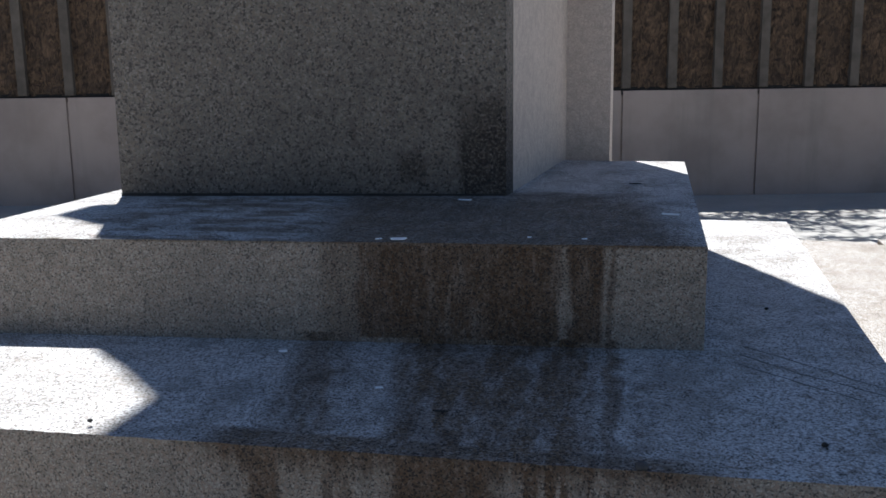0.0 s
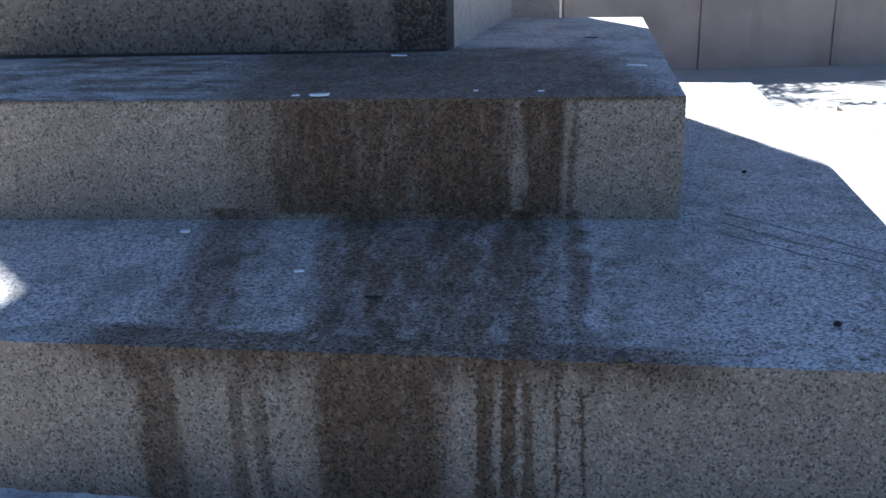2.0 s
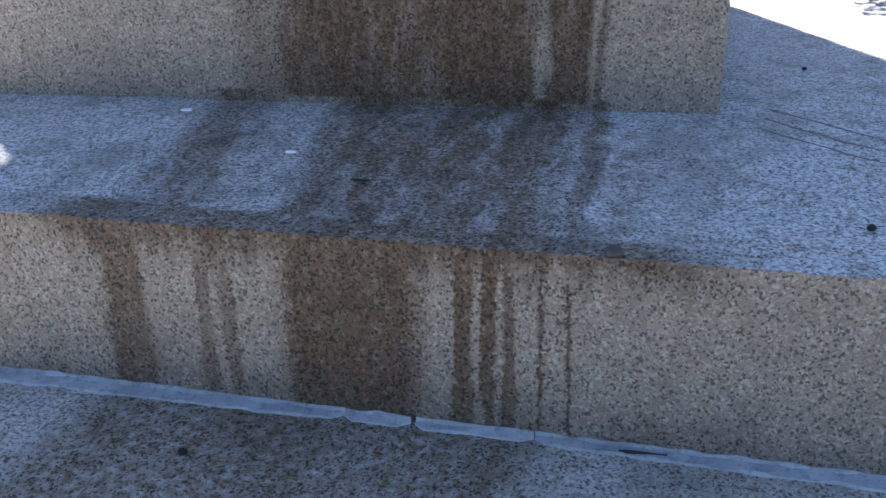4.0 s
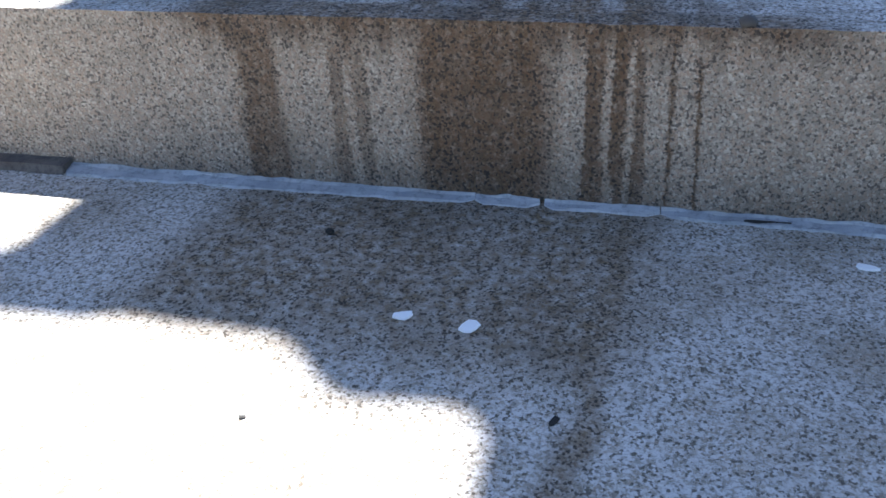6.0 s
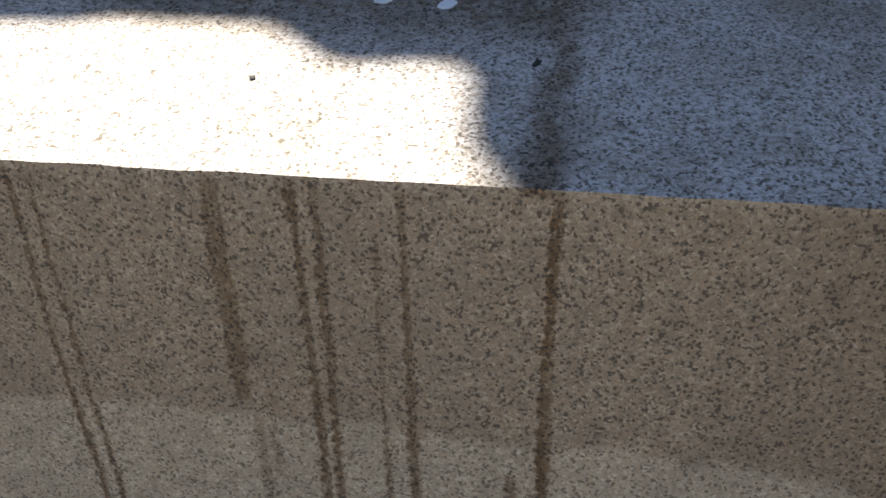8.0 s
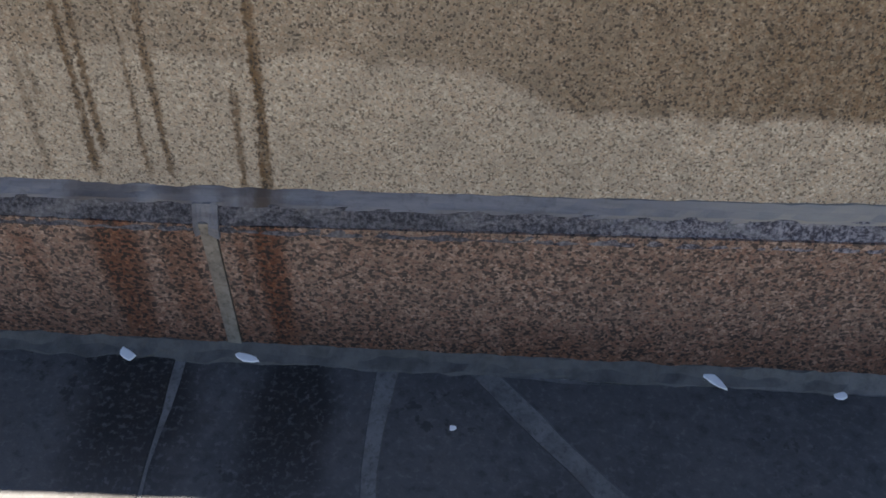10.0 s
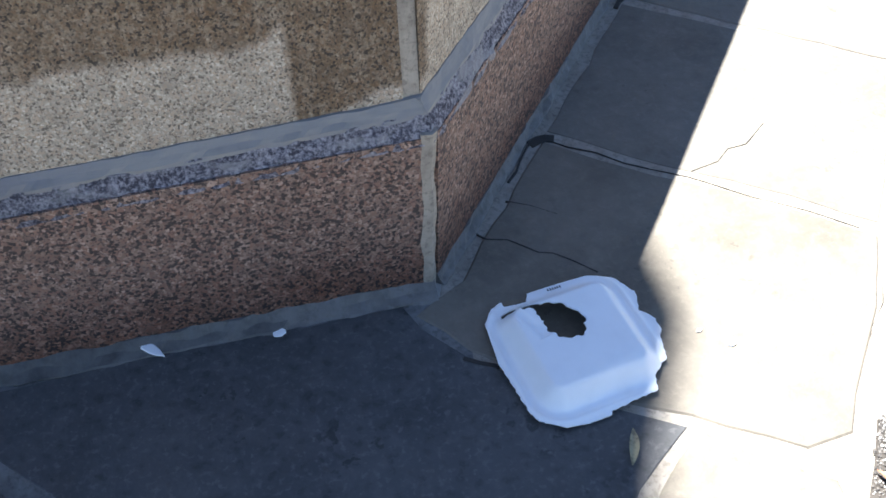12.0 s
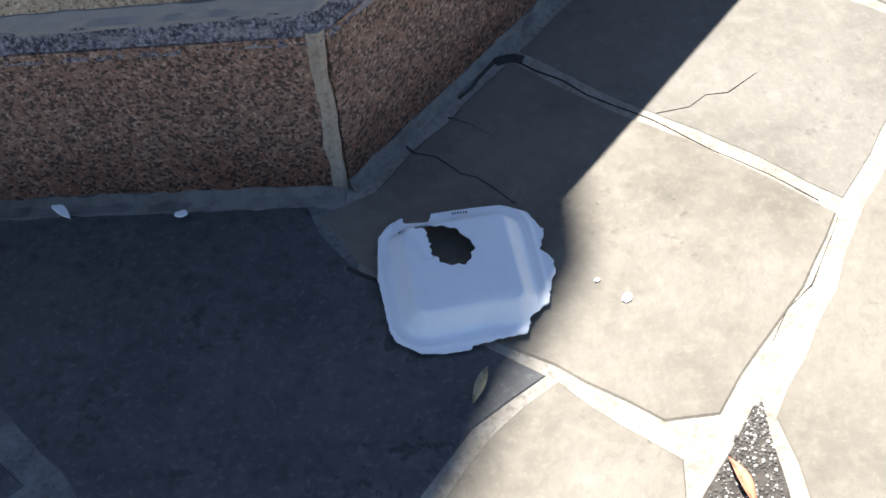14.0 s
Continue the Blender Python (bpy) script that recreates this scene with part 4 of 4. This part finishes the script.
def pebble(x, y, z, r, material, label, name="pebble"):
    bm = bmesh.new()
    bmesh.ops.create_icosphere(bm, subdivisions=2, radius=r)
    for v in bm.verts:
        v.co *= 1 + 0.25 * noise.noise(v.co * 200 + Vector((x * 10, y, 0)))
        v.co.z *= 0.7
    ob = mesh_object(name, bm, material, True)
    ob.location = (x, y, z + r * 0.6)
    return tagged(ob, label, "pebble", "loose pebbles")


pebble(0.335, 1.181, tread_c(1.181), 0.0045, PELLET, "small dark pellet on the step")
pebble(-0.25, 0.961, 0.643, 0.0045, PELLET, "small dark pellet on the plinth")
pebble(-0.209, 0.689, 0.643, 0.003, plain("grey_pebble", (0.3, 0.28, 0.25)), "small grey pebble on the sunlit plinth")
flake(-0.157, 1.205, tread_c(1.205), 0.02, 5, 0.35, 0.0008, PELLET, "bark_chip", "dark flat chip of bark on the step", "bark", "bark chips")
flake(0.012, 0.735, 0.6435, 0.013, 70, 0.5, 0.0008, PELLET, "bark_chip", "dark flat chip of bark on the plinth", "bark", "bark chips")
pebble(0.118, 1.078, tread_c(1.078) - 0.004, 0.0085, TAR, "dark tar lump at the step's edge", "tar_lump")
pebble(0.319, 1.819, tread_c(1.819), 0.004, PELLET, "small dark pellet on the step")
pebble(-0.613, 1.075, tread_c(1.075), 0.004, PELLET, "small dark pellet on the sunlit step")
flake(0.056, 2.274, tread_b(2.274), 0.03, 0, 0.4, 0.0008, PELLET, "bark_chip", "dark flat chip of bark on the upper step", "bark", "bark chips")
pebble(1.495, 1.115, 0.0, 0.008, PELLET, "dark clump of dirt on the flagstone", "dirt_clump")
pebble(1.478, 1.122, 0.0, 0.005, PELLET, "dark clump of dirt on the flagstone", "dirt_clump")
flake(1.446, 1.122, 0.001, 0.010, 20, 0.8)

# the broken foam lid
lid = empty("foam_box", label="broken white foam food box lid with a hole", category="food box")
LID_X, LID_Y, LID_TURN, HALF = 1.043, 0.354, radians(17), 0.115
bm = bmesh.new()
N = 176


OUTLINE = [(-0.0785, 0.092), (-0.059, 0.109), (-0.041, 0.111), (-0.042, 0.103), (-0.017, 0.096), (-0.012, 0.105), (0.033, 0.098), (0.068, 0.090), (0.092, 0.073), (0.104, 0.040),
           (0.090, 0.018), (0.097, 0.0), (0.092, -0.018), (0.071, -0.052), (0.044, -0.066), (0.036, -0.082), (-0.023, -0.0755), (-0.025, -0.080), (-0.057, -0.074), (-0.079, -0.066), (-0.0985, -0.045), (-0.1015, -0.03), (-0.094, 0.041)]
HOLE = [(-0.057, 0.087), (-0.05, 0.092), (-0.036, 0.083), (-0.012, 0.066), (0.002, 0.058), (0.006, 0.047), (0.013, 0.038), (0.012, 0.024), (0.000, 0.011), (-0.020, 0.017), (-0.0285, 0.034), (-0.027, 0.056), (-0.025, 0.068), (-0.038, 0.079)]


def within(u, v, shape):
    odd = False
    for (ax, ay), (bx, by) in zip(shape, shape[1:] + shape[:1]):
        if (ay > v) != (by > v) and u < (bx - ax) * (v - ay) / (by - ay) + ax:
            odd = not odd
    return odd


def lid_edge(u, v, half=0.088, radius=0.042):
    """How far inside the whole lid's rounded square."""
    a = radians(9)
    u, v = u + 0.004, v - 0.014
    u, v = u * math.cos(a) - v * math.sin(a), u * math.sin(a) + v * math.cos(a)
    qx, qy = abs(u) - half + radius, abs(v) - half + radius
    return radius - math.hypot(max(qx, 0), max(qy, 0)) - min(max(qx, qy), 0)


def kept(u, v):
    torn = 1.0 if u > 0.03 and -0.07 < v < 0.07 else 0.12
    n = (noise.noise_vector(Vector((u * 150, v * 150, 0))) * 0.0026 + noise.noise_vector(Vector((u * 420, v * 420, 4))) * 0.0012) 
    return within(u + n.x * torn, v + n.y * torn, OUTLINE) and not within(u + n.y * 1.6, v + n.x * 1.6, HOLE)


def lid_height(u, v):
    d = lid_edge(u, v)
    s = min(max((d - 0.010) / 0.024, 0), 1)
    h = 0.003 + 0.024 * s * s * (3 - 2 * s)
    rim = math.exp(-((d - 0.003) / 0.003) ** 2) * 0.002
    dent = 0.005 * math.exp(-((u - 0.005) / 0.03) ** 2 - ((v + 0.052) / 0.010) ** 2)
    crease = 0.004 * math.exp(-((u + 0.045 + 0.25 * (v - 0.06)) / 0.006) ** 2) * (1 if v > 0.03 else 0.0)
    return max(0.0025, h + rim - dent - crease + noise.noise(Vector((u * 25, v * 25, 1))) * 0.0012)


grid = {}
for i in range(N + 1):
    for j in range(N + 1):
        u, v = (i / N * 2 - 1) * HALF, (j / N * 2 - 1) * HALF
        if kept(u, v):
            grid[i, j] = bm.verts.new((u, v, lid_height(u, v)))
for (i, j) in list(grid):
    q = [(i, j), (i + 1, j), (i + 1, j + 1), (i, j + 1)]
    if all(c in grid for c in q):
        bm.faces.new([grid[c] for c in q])
bmesh.ops.delete(bm, geom=[v for v in bm.verts if not v.link_faces], context="VERTS")
for _ in range(9):
    bmesh.ops.smooth_vert(bm, verts=[v for v in bm.verts if v.is_boundary], factor=0.5, use_axis_x=True, use_axis_y=True, use_axis_z=True)
lid.matrix_world = pose(LID_X + 0.003, LID_Y - 0.003, 0.005, 0.5, -0.5, math.degrees(LID_TURN)) @ Matrix.Scale(1.05, 4)
shell = mesh_object("shell", bm, FOAM, True)
shell.parent = lid
solid = shell.modifiers.new("thickness", "SOLIDIFY")
solid.thickness, solid.offset = 0.0022, -1.0
bm = bmesh.new()
for k in range(6):
    bmesh.ops.create_cube(bm, size=1, matrix=Matrix.LocRotScale((0.012 + k * 0.003, 0.092 - k * 0.0006, 0.0085), Euler((0, 0, -0.2)), (0.0014, 0.0028, 0.0008)))
slot = mesh_object("vent_slots", bm, DARK)
slot.parent = lid
tagged(slot, "row of dark moulded marks by the rim")


# leaves
def leaf(x, y, z, length, turn, colour, label):
    bm = bmesh.new()
    rows = []
    for i in range(9):
        t = i / 8
        w = 0.115 * length * math.sin(math.pi * min(t * 1.05, 1)) ** 0.8 + 0.0004
        lift = 0.10 * length * math.sin(t * 2.6)
        rows.append([bm.verts.new((t * length - length / 2, s * w, lift + abs(s) * w * 0.6)) for s in (-1, -0.5, 0, 0.5, 1)])
    for a, b in zip(rows, rows[1:]):
        for k in range(4):
            bm.faces.new((a[k], b[k], b[k + 1], a[k + 1]))
    m = Nodes("dry_leaf", 0.6)
    mat = m.finish(m.mix(m.range(m.noise(120, 4), 0.4, 0.65), colour, tuple(c * 0.55 for c in colour)), m.noise(200), 0.3, 0.001)
    ob = mesh_object("fallen_leaf", bm, mat, True)
    ob.modifiers.new("thickness", "SOLIDIFY").thickness = 0.0004
    ob.matrix_world = pose(x, y, z, 8, 0, turn)
    return tagged(ob, label, "leaf", "fallen leaves")


leaf(1.050, 0.222, 0.005, 0.045, 68, (0.34, 0.29, 0.17), "curled dry yellow leaf on the flagstone")
leaf(1.300, 0.104, 0.003, 0.054, 108, (0.55, 0.22, 0.12), "curled dry orange leaf in the gravel gap")

# gravel in the open joint
bm = bmesh.new()
rr = random.Random(8)
for k in range(900):
    t = rr.random()
    gx, gy = 1.337 - 0.064 * t + rr.uniform(-0.066, 0.066) * (0.05 + t), 0.186 - 0.17 * t + rr.uniform(-0.006, 0.006)
    r = rr.uniform(0.0007, 0.0022)
    bmesh.ops.create_icosphere(bm, subdivisions=1, radius=r, matrix=Matrix.LocRotScale((gx, gy, -0.0008 + r * 0.4), None, (1, rr.uniform(0.7, 1.2), 0.7)))
m = Nodes("gravel", 0.7)
geo = m.t.nodes.new("ShaderNodeNewGeometry")
GRAVEL = m.finish(m.ramp(geo.outputs["Random Per Island"], (0.0, (0.05, 0.045, 0.04)), (0.7, (0.13, 0.115, 0.10)), (1.0, (0.5, 0.48, 0.44))))
tagged(mesh_object("gravel", bm, GRAVEL), "loose dark and white grit in an open joint", "gravel", kind="stuff")
bm = prism([(1.331, 0.188), (1.339, 0.186), (1.345, 0.10), (1.345, 0.0), (1.225, 0.04), (1.262, 0.095), (1.298, 0.14)], -0.0055, -0.0008, None, 0)
tagged(mesh_object("soil", bm, plain("dark_soil", (0.07, 0.06, 0.05), 0.95, 0.5, 60, 0.6)), "dark soil in an open paving joint", "soil", kind="stuff")

# a tree behind the wall, whose leaf shade falls before it
tree = empty("tree", label="leafy tree behind the concrete wall, shading its foot", category="tree")
BARK = plain("bark", (0.12, 0.09, 0.065), 0.9, 0.5, 12, 0.8)
m = Nodes("leaf_green", 0.55)
geo = m.t.nodes.new("ShaderNodeNewGeometry")
LEAF = m.finish(m.ramp(geo.outputs["Random Per Island"], (0.0, (0.03, 0.055, 0.015)), (1.0, (0.08, 0.12, 0.035))))
bm = bmesh.new()
tx, ty = 0.6, 12.2
limbs = [((tx, ty, -0.02), (tx + 0.1, ty - 0.1, 2.6), 0.16, 0.12)]
for k in range(9):
    a = k * 2.4
    limbs.append(((tx + 0.1, ty - 0.1, 2.4 + 0.05 * k), (tx + math.cos(a) * 2.0, 10.2 + math.sin(a) * 1.0, 3.3 + 0.2 * (k % 4)), 0.04, 0.008))
for a, b, r0, r1 in limbs:
    a, b = Vector(a), Vector(b)
    bmesh.ops.create_cone(bm, cap_ends=True, segments=9, radius1=r0, radius2=r1, depth=(b - a).length,
                          matrix=Matrix.Translation((a + b) / 2) @ (b - a).to_track_quat("Z", "Y").to_matrix().to_4x4())
part("trunk", bm, BARK, tree)
rr = random.Random(3)
verts, faces = [], []
for k in range(5200):
    cr = random.Random(rr.randrange(46))
    c = Vector((tx + cr.uniform(-3.6, 2.2), 9.2 + cr.uniform(-0.5, 1.6) + 0.15, 3.3 + cr.uniform(-0.3, 0.9)))
    p = c + Vector((rr.gauss(0, 0.20), rr.gauss(0, 0.10), rr.gauss(0, 0.08)))
    turn = Euler((rr.uniform(-0.7, 0.7), rr.uniform(-0.7, 0.7), rr.uniform(0, 6.3))).to_matrix()
    s_ = rr.uniform(0.035, 0.06)
    i = len(verts)
    verts += [tuple(p + turn @ Vector(q) * s_) for q in ((-1, 0, 0), (0, -0.4, 0.08), (1, 0, 0), (0, 0.4, 0.08))]
    faces += [(i, i + 1, i + 2), (i, i + 2, i + 3)]
me = bpy.data.meshes.new("crown")
me.from_pydata(verts, [], faces)
me.materials.append(LEAF)
crown = new("crown", me)
crown.parent = tree
